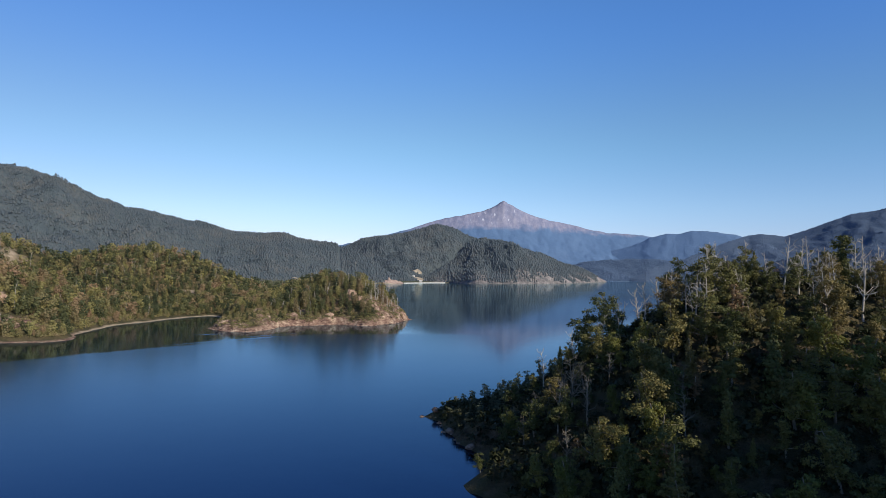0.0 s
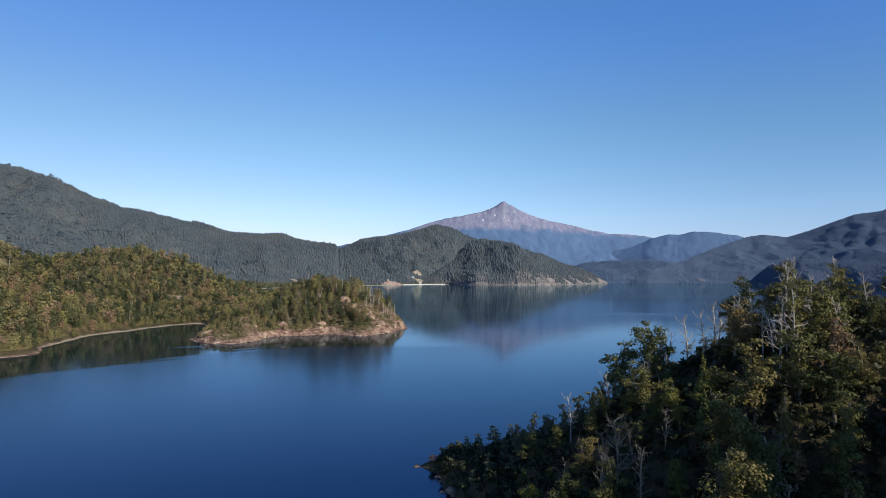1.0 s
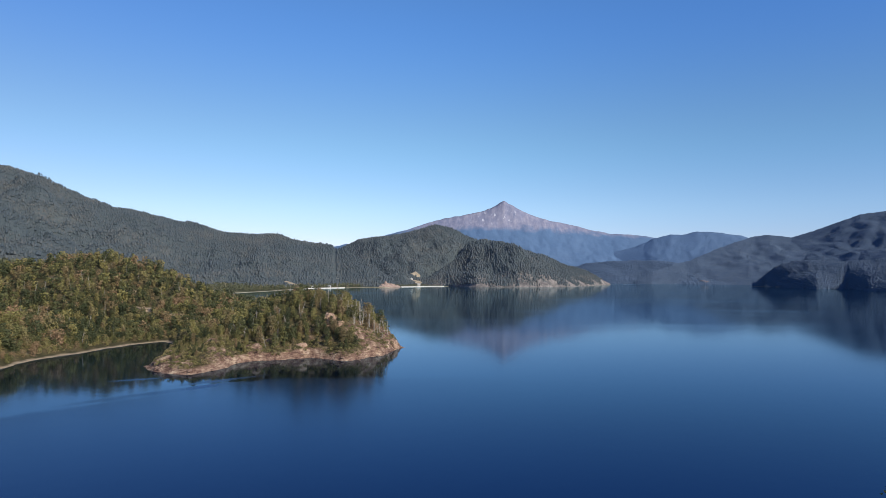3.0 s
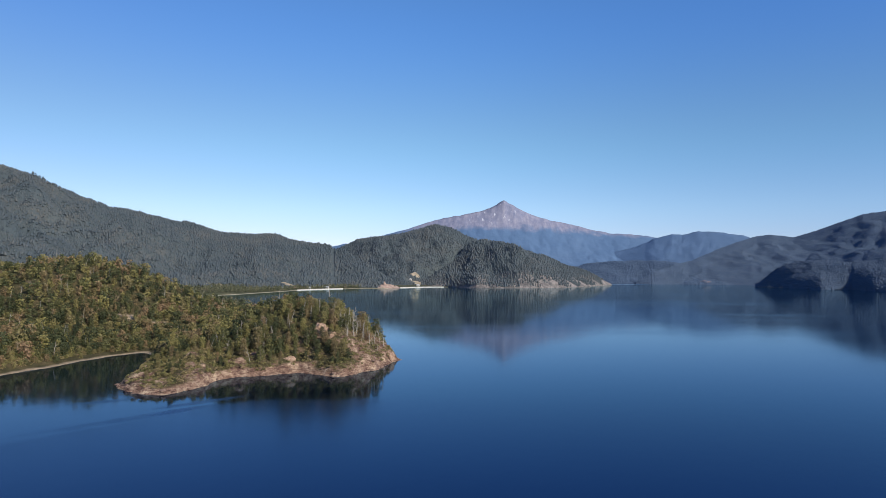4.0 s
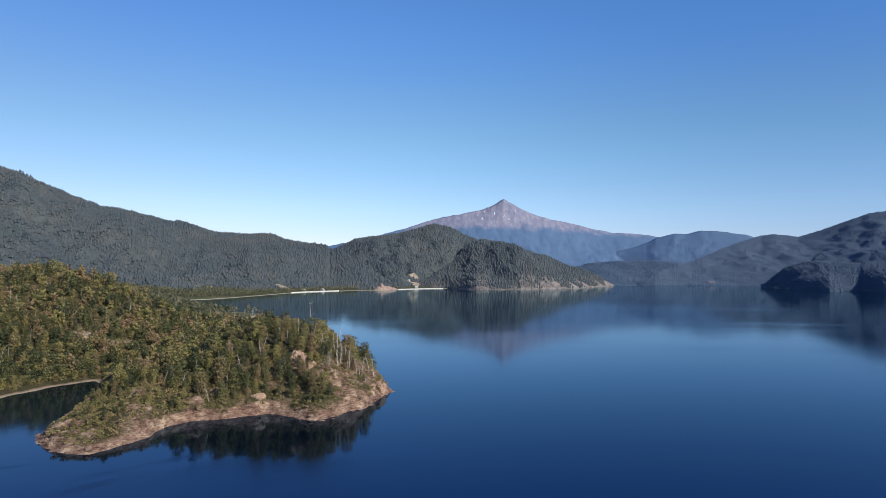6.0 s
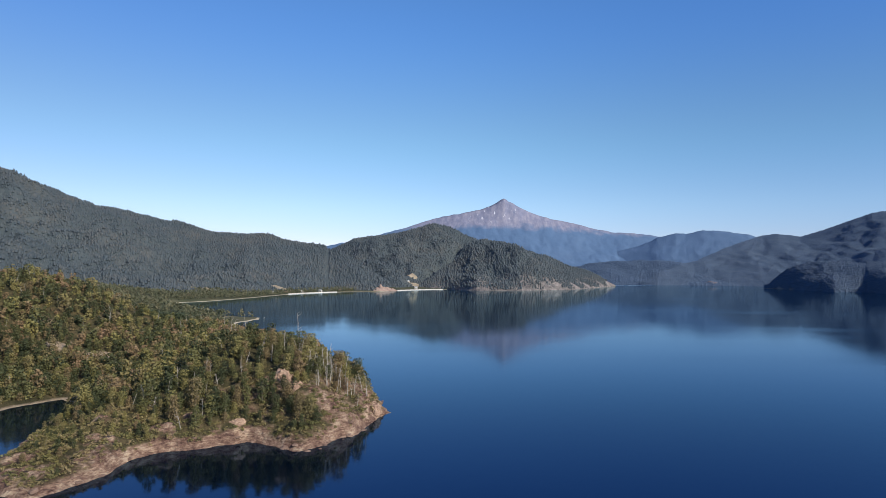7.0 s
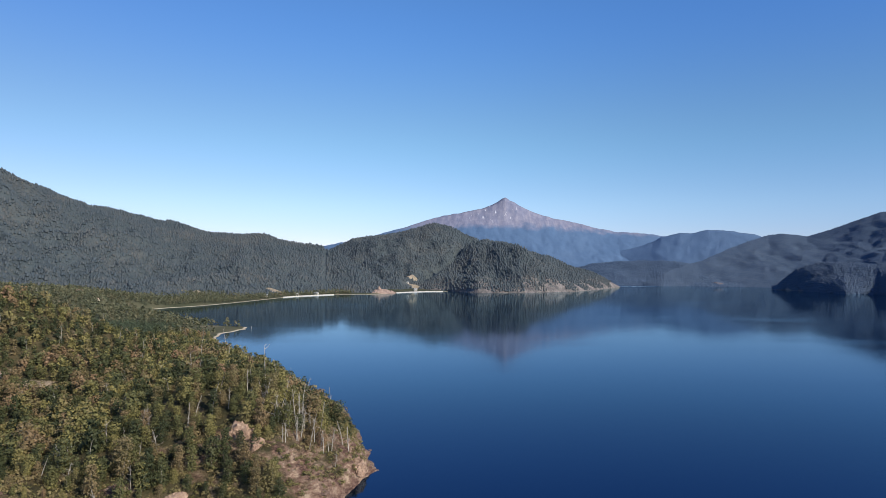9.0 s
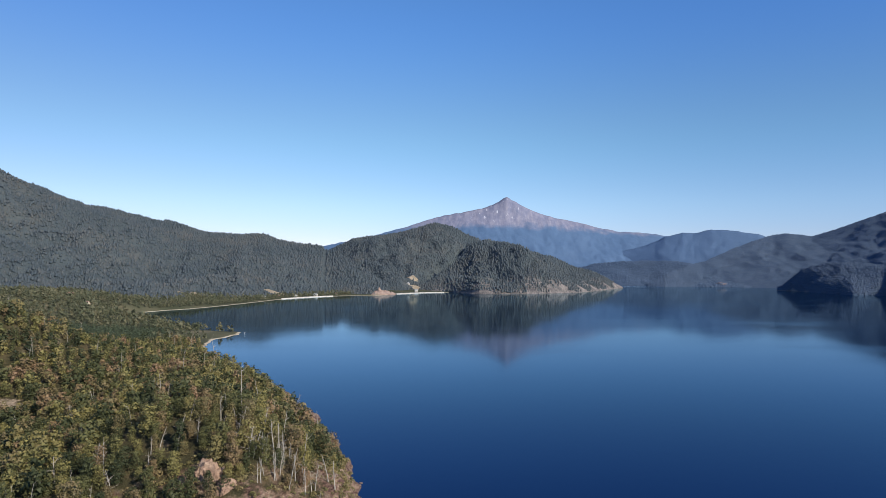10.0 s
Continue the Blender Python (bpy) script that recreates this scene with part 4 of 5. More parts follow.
wood_mesh("near_hill_wood", x[rear], y[rear], z[rear] - 0.2, rng.uniform(0.6, 1.1, rear.sum()) * np.where(x[rear] < 33, 0.68, 1.0) * (0.5 + 0.5 * np.minimum(1, d[rear] / 16)), thick_kinds, LEAF_LOW,
          "dense evergreen wood on the far side of the near hill")

shrub_kinds = [cards(rng, [(0, 0, 0.7, 0.9, 0.9, 0.7), (0.7, 0.3, 0.5, 0.6, 0.7, 0.5)], 44, 0.46) for _ in range(4)]
x, y = scatter(0, 120, 56, 186, 2.5)
z, d = near_hill(x, y)
keep = (d > 1.0) & (x < 0.80 * y + 16)
wood_mesh("near_hill_scrub", x[keep], y[keep], z[keep] - 0.1, rng.uniform(0.8, 2.0, keep.sum()), shrub_kinds, LEAF_SHADE, "undergrowth of ferns and bamboo on the hill, darkened to look shaded", "scrub")
# tall trees on the shoulder behind the crest
for px_, py_, k, sc in ((37, 149, 0, 1.45), (42, 151, 1, 1.2)):
    z1, d1 = near_hill(np.array([float(px_)]), np.array([float(py_)]))
    plant(near_kinds[k][0], px_, py_, z1[0] - 0.1, sc, 50.0 * k, "trees on the near hill")
for px_, py_, k, sc in ((44, 146, 0, 1.0), (48, 139, 3, 0.95), (33, 145, 3, 0.85), (39, 143, 2, 0.85), (26, 146, 3, 0.9), (52, 136, 1, 1.1), (46, 152, 2, 1.05), (51, 153, 3, 1.2), (56, 152, 1, 1.15), (61, 150, 2, 1.2), (43, 155, 1, 0.95), (54, 148, 3, 1.1), (32, 156, 0, 0.7)):
    z1, d1 = near_hill(np.array([float(px_)]), np.array([float(py_)]))
    plant(dead_kinds[k], px_, py_, z1[0] - 0.1, sc, 70.0 * k + px_, "dead trees on the near hill")
# tall slender trees that reach the light above the shaded slope
for px_, py_, k, sc in ((27, 92, 8, 1.25), (36, 92, 9, 1.35), (47, 112, 9, 1.2), (31, 82, 6, 1.2), (44, 80, 7, 1.35), (58, 104, 8, 1.7), (60, 96, 6, 1.3), (52, 84, 7, 1.2),
                        (71, 96, 6, 1.35), (38, 102, 7, 1.1), (22, 99, 6, 1.0), (17, 128, 7, 0.9)):
    z1, d1 = near_hill(np.array([float(px_)]), np.array([float(py_)]))
    plant(near_kinds[k][0], px_, py_, z1[0] - 0.1, sc, 33.0 * k + px_, "trees on the near hill")
# two bare brown trees low on its lakeward side, and a bleached pair beside them
for px_, py_, k, sc in ((24.0, 119, 0, 1.4), (27.0, 120, 1, 1.5), (29.0, 116, 0, 1.3), (26.0, 122, 1, 1.2)):
    z1, d1 = near_hill(np.array([px_]), np.array([float(py_)]))
    plant(brown_kinds[k], px_, py_, z1[0] - 0.1, sc, 40.0 * k + px_, "dead trees on the near hill")

scrub_kinds = [cards(rng, [(0, 0, 0.7, 0.9, 0.9, 0.7), (0.7, 0.3, 0.5, 0.6, 0.7, 0.5), (-0.4, 0.6, 0.5, 0.6, 0.6, 0.5)], 44, 0.42) for _ in range(5)]
# wood on the headland
LEAF_ISLE = foliage("leaves_headland", [(0.0, (0.033, 0.044, 0.022)), (0.3, (0.065, 0.074, 0.032)), (0.47, (0.117, 0.117, 0.047)), (0.6, (0.229, 0.202, 0.074)), (0.73, (0.156, 0.13, 0.064)), (0.88, (0.218, 0.15, 0.083)), (1.0, (0.257, 0.163, 0.1))], True, lively=1.5, patch=0.018)
isle_kinds = [tree_thing("broadleaf_tree", rng, (bent(rng, (0, 0, -0.4), (0.03, 0.02, 1), 8.0, 5, 0.04), [], crown_shape(rng, 9.0, rng.uniform(0.22, 0.34), 0.1, rng.uniform(0.35, 0.8))), 9.0, 1100, 0.40, LEAF_ISLE, BARK,
                         "olive-green tree with an open crown above the rocky shore") for _ in range(5)]
isle_dead = [dead_tree_thing(rng, 11.0, b, "tall bleached dead tree in the headland wood", fine=True) for b in (5, 8, 12)]
for i in range(84):
    k = i % 3 if i < 60 else 0
    px_, py_ = [(rng.normal(-50, 6), rng.normal(523, 6)) if i % 2 else (rng.normal(-60, 13), rng.normal(534, 9)), (rng.normal(-112, 26), rng.normal(500, 16)), (rng.uniform(-330, -60), rng.uniform(520, 720))][k]
    z1, d1 = headland(np.array([px_]), np.array([py_]))
    if d1[0] > 6:
        plant(isle_dead[rng.integers(3)], px_, py_, z1[0] - 0.1, rng.uniform(0.6, 1.05), rng.uniform(0, 360), "dead trees on the headland")
crown_kinds = []
for i in range(7):
    crown_kinds.append(cards(rng, crown_shape(rng, 8.0, rng.uniform(0.28, 0.44), 0.12, rng.uniform(0.1, 0.55)), 270, 0.72, 0.34, 0.6, 1.25))
loose_kinds = [cards(rng, crown_shape(rng, 8.5, rng.uniform(0.30, 0.42), 0.18, rng.uniform(0.1, 0.55)), 74, 1.25, 0.30, 0.65, 1.2) for _ in range(6)]
far_kinds = [far_crown(rng, rng.uniform(2.0, 3.2), rng.uniform(4.5, 8.0), rng.uniform(0.35, 0.8)) for _ in range(12)]
flat_kinds = [far_crown(rng, rng.uniform(3.2, 4.8), rng.uniform(3.0, 4.6), rng.uniform(0.5, 0.85)) for _ in range(9)]
sparse_kinds = [cards(rng, crown_shape(rng, 10.0, rng.uniform(0.2, 0.28), 0.15, 0.6), 20, 2.5, 0.3) for _ in range(5)]
cone_kinds = [cards(rng, cone_shape(rng, 10.0, 0.2)[2], 26, 1.5) for _ in range(3)]

# wood on the hidden side of the near hill and on the unseen hill added to shade it
x, y = scatter(30, 410, -215, 275, 7.0)
z, d = near_hill(x, y)
keep = (d > 4) & ~((x < 132) & (y > 60 + 0.10 * x) & (x < 0.80 * y + 10))
wood_mesh("hill_back_wood", x[keep], y[keep], z[keep] - 0.4, rng.uniform(0.55, 0.9, keep.sum()), sparse_kinds, LEAF_WOOD, "dense evergreen wood on the back of the near hill and the unseen hill added to shade it")

x, y = scatter(-560, 0, 340, 1007, 5.7)
z, d = headland(x, y)
keep = (d > np.where(x < -165, 2.0, 4.5) + 3 * rng.uniform(size=x.size)) & (bare_here(x, y) < rng.uniform(0.3, 0.75, x.size)) & (x > -0.86 * y - 40)
keep &= ~((low_here(x, y) > 0.5) & (rng.uniform(size=x.size) < 0.12))
keep &= ~((x < -440) & (y > 640) & (y < 900) & (rng.uniform(size=x.size) < 0.5))
x, y, z, d = x[keep], y[keep], z[keep], d[keep]
front = np.clip((d - 2) / 11, 0.25, 1)
size = np.where(rng.uniform(size=x.size) < 0.16, rng.uniform(1.25, 1.6, x.size), rng.uniform(0.6, 1.15, x.size)) * (0.45 + 0.55 * front) * (1 - 0.60 * low_here(x, y))
single = (y < 512) & (x > -165) & (x < -18) & (y > 415) & (d < 24)
for px_, py_, pz_, s in zip(x[single], y[single], z[single], size[single]):
    plant(isle_kinds[rng.integers(len(isle_kinds))], px_, py_, pz_ - 0.1, s, rng.uniform(0, 360), "trees on the headland's front")
x, y, z, size = x[~single], y[~single], z[~single], size[~single]
fore = (y < 556) & (x > -190) & ~((x < -120) & (y > 505))
fine_kinds = [cards(rng, crown_shape(rng, 8.5, rng.uniform(0.26, 0.40), 0.12, rng.uniform(0.1, 0.55)), 820, 0.42, 0.38, 0.6, 1.25) for _ in range(7)]
wood_mesh("shore_wood", x[fore], y[fore], z[fore] - 0.3, size[fore], fine_kinds, LEAF_WOOD, "mixed evergreen wood on the rocky lakeward slope in olive and rust")
close = (y < 660) & (x > -320) & ~fore
wood_mesh("headland_wood", x[close], y[close], z[close] - 0.3, size[close], crown_kinds, LEAF_WOOD, "dense mixed evergreen wood in olive, rust and dark green")
wood_mesh("hill_wood", x[~close & ~fore], y[~close & ~fore], z[~close & ~fore] - 0.3, size[~close & ~fore] * 0.85, loose_kinds, LEAF_WOOD, "olive and brown wood on the hill behind the bay")

# slim pale trunks that stand out of the wood
slim_kinds = []
for i in range(6):
    stem = bent(rng, (0, 0, 0), (rng.normal() * 0.06, rng.normal() * 0.06, 1), 11.0, 5, 0.05)
    pieces = [tube(stem, np.linspace(0.16, 0.05, 6), 4)]
    for k in range(5):
        j = rng.integers(2, 6)
        th = rng.uniform(0, 6.28)
        pieces.append(tube(bent(rng, stem[j], (math.cos(th), math.sin(th), rng.uniform(0.5, 1.4)), rng.uniform(1.0, 2.6), 3, 0.2), [0.06, 0.05, 0.035, 0.02], 3))
    slim_kinds.append(joined(pieces))
pick = rng.uniform(size=x.size) < np.where((y < 600) & (x > -130), 0.10, 0.035)
wood_mesh("pale_trunks", x[pick], y[pick], z[pick] - 0.2, size[pick] * rng.uniform(0.85, 1.2, pick.sum()), slim_kinds, DEADWOOD, "slim pale dead trunks standing out of the wood", "dead trees")

x, y = scatter(-260, 0, 345, 640, 2.0)
z, d = headland(x, y)
keep = (d > 2.5) & ((d < 30) | (bare_here(x, y) > 0.2) | (low_here(x, y) > 0.2)) & (rng.uniform(size=x.size) < np.where(bare_here(x, y) > 0.45, 0.6, 0.85)) & (z > 2.2)
wood_mesh("shore_scrub", x[keep], y[keep], z[keep] - 0.1, rng.uniform(0.4, 1.5, keep.sum()) * np.where(bare_here(x, y)[keep] > 0.45, 0.95, 1.0), scrub_kinds, LEAF_SHRUB, "low dry scrub on the rocky shore slopes", "scrub")

# flat land behind the headland
x, y = scatter(-1250, 0, 1000, 2330, 8.4)
z, d = headland(x, y)
clear = fbm(x, y, 170, 3, 77) + 3 * np.exp(-((x + 735) / 75) ** 2 - ((y - 1405) / 120) ** 2)
keep = (d > 7 + 9 * rng.uniform(size=x.size)) & (clear < 0.95) & (x > -0.78 * y)
keep &= ~((np.abs(x + 180) < 75) & (y > 2180))
keep &= ~((x > -495) & (x < -320) & (y > 980) & (y < 1100))
for cx, cy, rx, ry in ((-560, 1330, 40, 22), (-285, 1100, 32, 34), (-490, 1255, 30, 14), (-640, 1400, 45, 18)):
    keep &= ((x - cx) / rx) ** 2 + ((y - cy) / ry) ** 2 > rng.uniform(0.5, 1.2, x.size)
x, y, z = x[keep], y[keep], z[keep]
wood_mesh("lowland_wood", x, y, z - 0.3, rng.uniform(0.6, 1.2, x.size), sparse_kinds, LEAF_LOW, "mixed wood and hedges on the flat shore land")


# plantation of young conifers on the flat land
x, y = scatter(-490, -325, 985, 1095, 4.4, 0.12)
z, d = headland(x, y)
keep = d > 20
wood_mesh("conifer_plantation", x[keep], y[keep], z[keep] - 0.2, rng.uniform(0.6, 0.8, keep.sum()), cone_kinds, LEAF_PINE, "even plantation of young blue-green conifers")


# woods on the mountains
# cleared ground: bearing and distance of the middle, half lengths across and along
CLEARINGS = [(-19.0, 1880, 60, 22), (-4.4, 2140, 42, 26), (-1.9, 2570, 34, 22), (-2.0, 2480, 60, 30), (-30.2, 1600, 70, 60), (-12.9, 1990, 60, 30), (-26.6, 1600, 26, 18)]


def cleared(x, y):
    out = np.zeros(x.shape)
    for a, r, w, h in CLEARINGS:
        cx, cy = r * math.sin(radians(a)), CENTRE_Y + r * math.cos(radians(a))
        out = np.maximum(out, np.exp(-((x - cx) / w) ** 2 - ((y - cy) / h) ** 2))
    return out


def mountain_wood(name, a0, a1, crest, foot, power, seed, gully, gap, mat, label, crag=4.0, bare=3.0, size=(0.7, 1.7), rocky=0.0, wide=1.6, kinds=far_kinds):
    r1 = max(r[1] for r in crest) * 1.03
    r0 = min(r[1] for r in foot)
    a, r = [], []
    for ring in np.arange(r0, r1, gap):
        turn = math.degrees(gap / ring)
        ar = np.arange(a0, a1, turn)
        a.append(ar + rng.uniform(-0.5, 0.5, ar.size) * turn)
        r.append(ring + rng.uniform(-0.5, 0.5, ar.size) * gap)
    a, r = np.clip(np.concatenate(a), a0, a1), np.concatenate(r)
    n = a.size
    s = (r - table(a, foot, 1)) / np.maximum(table(a, crest, 1) - table(a, foot, 1), 20)
    z = slope_height(a, r, crest, foot, power, seed, gully, crag, wide)
    x, y = r * np.sin(np.radians(a)), CENTRE_Y + r * np.cos(np.radians(a))
    keep = (s > 0.0) & (s < 1.06) & (z > 1.2) & (fbm(x, y, 150, 3, seed + 60) < bare + rng.uniform(0, 0.3, n))
    keep &= (np.abs(a + 9.45) > 0.13) & (cleared(x, y) < 0.45)
    keep &= z > rocky * (0.30 + 0.70 * step(5.5, 8.5, a)) * (0.25 + 1.2 * fbm(x, y, 60, 3, seed + 70)) + 1.5
    x, y, z = x[keep], y[keep], z[keep]
    wood_mesh(name, x, y, z - 1.2, rng.uniform(size[0], size[1], x.size), kinds, mat, label, rounded=True)


mountain_wood("left_range_wood", -37.5, -4.0, LEFT_RANGE, LEFT_FOOT, 1.15, 40, 0.18, 7.9, LEAF_FAR_HAZE, "dense forest on the long range, grey-green with painted haze")
mountain_wood("middle_hill_wood", -9, 6.0, BACK_HILL, BACK_FOOT, 1.2, 50, 0.24, 7.9, LEAF_FAR_HAZE, "dense forest on the hill, grey-green with painted haze")
mountain_wood("point_hill_wood", -1.1, 16.5, POINT_HILL, POINT_FOOT, 0.70, 60, 0.27, 6.8, LEAF_FAR_HAZE, "dense forest on the wooded point", rocky=32, wide=0.25)
mountain_wood("right_range_wood", 18.6, 38, RIGHT_RANGE, RIGHT_FOOT, 1.0, 80, 0.09, 9.8, LEAF_HAZY, "dark forest on the far range, blued for haze", crag=2.5, size=(0.6, 1.15), kinds=flat_kinds)
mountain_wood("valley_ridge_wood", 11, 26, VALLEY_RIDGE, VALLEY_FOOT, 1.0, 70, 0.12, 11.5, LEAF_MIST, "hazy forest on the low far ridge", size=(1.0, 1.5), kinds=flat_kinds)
mountain_wood("dark_hill_wood", 28.4, 39, DARK_HILL, DARK_FOOT, 0.7, 90, 0.14, 7.0, LEAF_HAZY, "dark forest on the low hill by the water, blued for haze", size=(0.7, 1.3), kinds=flat_kinds)


# ---- cleared ground, beaches and houses across the lake ----
def land_height(x, y):
    a, r = np.degrees(np.arctan2(x, y - CENTRE_Y)), np.hypot(x, y - CENTRE_Y)
    z = headland(x, y)[0]
    z = np.maximum(z, np.where(a < -4.0, slope_height(a, r, LEFT_RANGE, LEFT_FOOT, 1.15, 40, 0.18), -9))
    z = np.maximum(z, np.where((a > -10.7) & (a < 12.2), slope_height(a, r, BACK_HILL, BACK_FOOT, 1.2, 50, 0.24), -9))
    return np.maximum(z, np.where((a > -1.1) & (a < 16.5), slope_height(a, r, POINT_HILL, POINT_FOOT, 0.70, 60, 0.27, wide=0.25), -9))


def cleared_patch(name, bearing, reach, w, h, mat, label, lift=1.6, ragged=0.35):
    """Open ground that follows the slope, with a ragged edge."""
    cx, cy = reach * math.sin(radians(bearing)), CENTRE_Y + reach * math.cos(radians(bearing))
    k, m = 12, 40
    v = []
    for i in range(k + 1):
        for j in range(m):
            th = 2 * math.pi * j / m
            f = i / k * (1 + ragged * float(fbm(np.array([math.cos(th) * 2.0 + bearing]), np.array([math.sin(th) * 2.0]), 1.0, 3, 5)[0]))
            v.append((cx + math.cos(th) * f * w, cy + math.sin(th) * f * h, 0))
    v = np.array(v)
    v[:, 2] = land_height(v[:, 0], v[:, 1]) + lift
    v[-m:, 2] -= lift * 2
    q = [(i * m + j, (i + 1) * m + j, (i + 1) * m + (j + 1) % m, i * m + (j + 1) % m) for i in range(k) for j in range(m)]
    return solid(name, mesh_from(name, v, q, True), mat, None, label, "ground", kind="structure")


cleared_patch("ground_meadow", -19.0, 1880, 50, 15, MEADOW, "dry meadow in a clearing at the foot of the range")
cleared_patch("ground_terrace", -1.5, 2478, 34, 24, MEADOW, "tan terrace of dry grass above the far beach", 0.8, 0.6)
cleared_patch("ground_pasture", -1.9, 2570, 26, 14, MEADOW, "dry pasture on a hillside clearing", 0.8)
cleared_patch("ground_hill_field", -30.2, 1600, 58, 44, MEADOW, "tan field in a clearing of the wood")
cleared_patch("ground_farmyard", -12.9, 1990, 45, 20, MEADOW, "dry yard beside the lakeside houses")


def earth_bank(cx, cy, half, deep, high):
    """A bare cut in the foot of the range: steep, gullied, highest towards one end."""
    k, m = 46, 16
    u, v = np.meshgrid(np.linspace(-1, 1, k), np.linspace(0, 1, m), indexing="ij")
    top = high * np.clip(np.where(u < -0.35, (u + 1) / 0.65, (1 - u) / 1.35), 0, 1) ** 0.8
    x, y = cx + u * half * 0.85, cy + u * half * 0.5 + v * deep
    z = 0.5 + top * v ** 0.75 * (1 + 0.3 * fbm(x, y, 16, 4, 91)) + 2.6 * fbm(x * 1.6, y * 0.5, 9, 3, 93) * v
    z[:, 0] = -1.5
    i = (np.arange(k - 1)[:, None] * m + np.arange(m - 1)[None, :]).ravel()
    return solid("ground_earth_cut", mesh_from("ground_earth_cut", np.stack([x, y, z], -1).reshape(-1, 3), np.stack([i, i + m, i + m + 1, i + 1], 1), True),
                 EARTH, None, "bare pinkish earth bank above the lake", "ground", kind="structure")


earth_bank(-160, 2270, 46, 40, 19)


def beach_ribbon(name, points, width, mat, label):
    """A sloping strip of beach along the water."""
    pts = np.array(points, float)
    n = 60
    seg = np.concatenate([[0], np.cumsum(np.hypot(*np.diff(pts, axis=0).T))])
    u = np.linspace(0, seg[-1], n)
    c = np.stack([np.interp(u, seg, pts[:, 0]), np.interp(u, seg, pts[:, 1])], 1)
    t = np.gradient(c, axis=0)
    t /= np.linalg.norm(t, axis=1)[:, None]
    side = np.stack([-t[:, 1], t[:, 0]], 1)
    v = []
    for i in range(n):
        w = width * (0.75 + 0.35 * math.sin(i * 0.9) + 0.2 * math.sin(i * 2.3)) * min(1, (i + 1) / 6, (n - i) / 6)
        for k, z in ((-0.35, -0.8), (0.0, 0.35), (0.55, 1.5), (1.0, 2.4), (1.15, 1.0)):
            v.append((c[i, 0] + side[i, 0] * k * w, c[i, 1] + side[i, 1] * k * w, z))
    q = [(i * 5 + k, (i + 1) * 5 + k, (i + 1) * 5 + k + 1, i * 5 + k + 1) for i in range(n - 1) for k in range(4)]
    return solid(name, mesh_from(name, v, q, True), mat, None, label, "beach", kind="structure")


beach_ribbon("beach_pale", [(-118, 2330), (-80, 2375), (-40, 2428), (0, 2462), (40, 2478)], 15, PALE_SAND, "pale shingle beach across the lake")
beach_ribbon("beach_far", [(-410, 1975), (-375, 2050), (-338, 2110), (-300, 2160)], 9, PALE_SAND, "narrow pale beach below the village")


def box(bm, x0, x1, y0, y1, z0, z1):
    v = [bm.verts.new(p) for p in ((x0, y0, z0), (x1, y0, z0), (x1, y1, z0), (x0, y1, z0), (x0, y0, z1), (x1, y0, z1), (x1, y1, z1), (x0, y1, z1))]
    for f in ((3, 2, 1, 0), (4, 5, 6, 7), (0, 1, 5, 4), (1, 2, 6, 5), (2, 3, 7, 6), (3, 0, 4, 7)):
        bm.faces.new([v[i] for i in f])


def house(wall_mat, roof_mat, label, w=11.0, dp=8.0, h=3.6):
    base = tagged(new("house"), label, "house")
    bm = bmesh.new()
    lo = [bm.verts.new((sx * w / 2, sy * dp / 2, -1.5)) for sx, sy in ((-1, -1), (1, -1), (1, 1), (-1, 1))]
    hi = [bm.verts.new((sx * w / 2, sy * dp / 2, h)) for sx, sy in ((-1, -1), (1, -1), (1, 1), (-1, 1))]
    g = [bm.verts.new((-w / 2, 0, h + dp * 0.36)), bm.verts.new((w / 2, 0, h + dp * 0.36))]
    for a, b in ((0, 1), (2, 3)):
        bm.faces.new((lo[a], lo[b], hi[b], hi[a]))
    bm.faces.new((lo[1], lo[2], hi[2], g[1], hi[1]))
    bm.faces.new((lo[3], lo[0], hi[0], g[0], hi[3]))
    part("wall", bm, wall_mat, base)
    bm = bmesh.new()
    o, e = 0.6, 0.22
    prof = [(-dp / 2 - o, h - 0.30), (0, h + dp * 0.36 + 0.10), (dp / 2 + o, h - 0.30), (dp / 2 + o, h - 0.30 + e), (0, h + dp * 0.36 + 0.10 + e * 1.2), (-dp / 2 - o, h - 0.30 + e)]
    rings = [[bm.verts.new((x0, yy, zz)) for yy, zz in prof] for x0 in (-w / 2 - 0.5, w / 2 + 0.5)]
    for i in range(6):
        bm.faces.new((rings[0][i], rings[0][(i + 1) % 6], rings[1][(i + 1) % 6], rings[1][i]))
    bm.faces.new(rings[0][::-1])
    bm.faces.new(rings[1])
    bmesh.ops.recalc_face_normals(bm, faces=bm.faces[:])
    part("roof", bm, roof_mat, base)
    for cx in (-w * 0.28, w * 0.28):
        bm = bmesh.new()
        box(bm, cx - 0.9, cx + 0.9, -dp / 2 - 0.06, -dp / 2 + 0.05, 1.0, 2.4)
        part("window", bm, DARK_PANE, base)
    bm = bmesh.new()
    box(bm, -0.5, 0.5, -dp / 2 - 0.06, -dp / 2 + 0.05, -0.2, 2.0)
    part("door", bm, ROOF_RED, base)
    return base


house_kinds = [house(WALL_WHITE, ROOF_GREY, "small white house with a grey roof near the shore"),
               house(WALL_WOOD, ROOF_RED, "small timber house with a rusty red roof", 9.0, 7.0, 3.2)]
HOUSES = [(-455, 1960, 0), (-430, 2020, 1), (-395, 2080, 0), (-352, 2150, 0), (-300, 2215, 1), (-60, 2500, 0), (-95, 2650, 0), (-30, 2700, 1), (-560, 1310, 1), (-640, 1400, 1)]
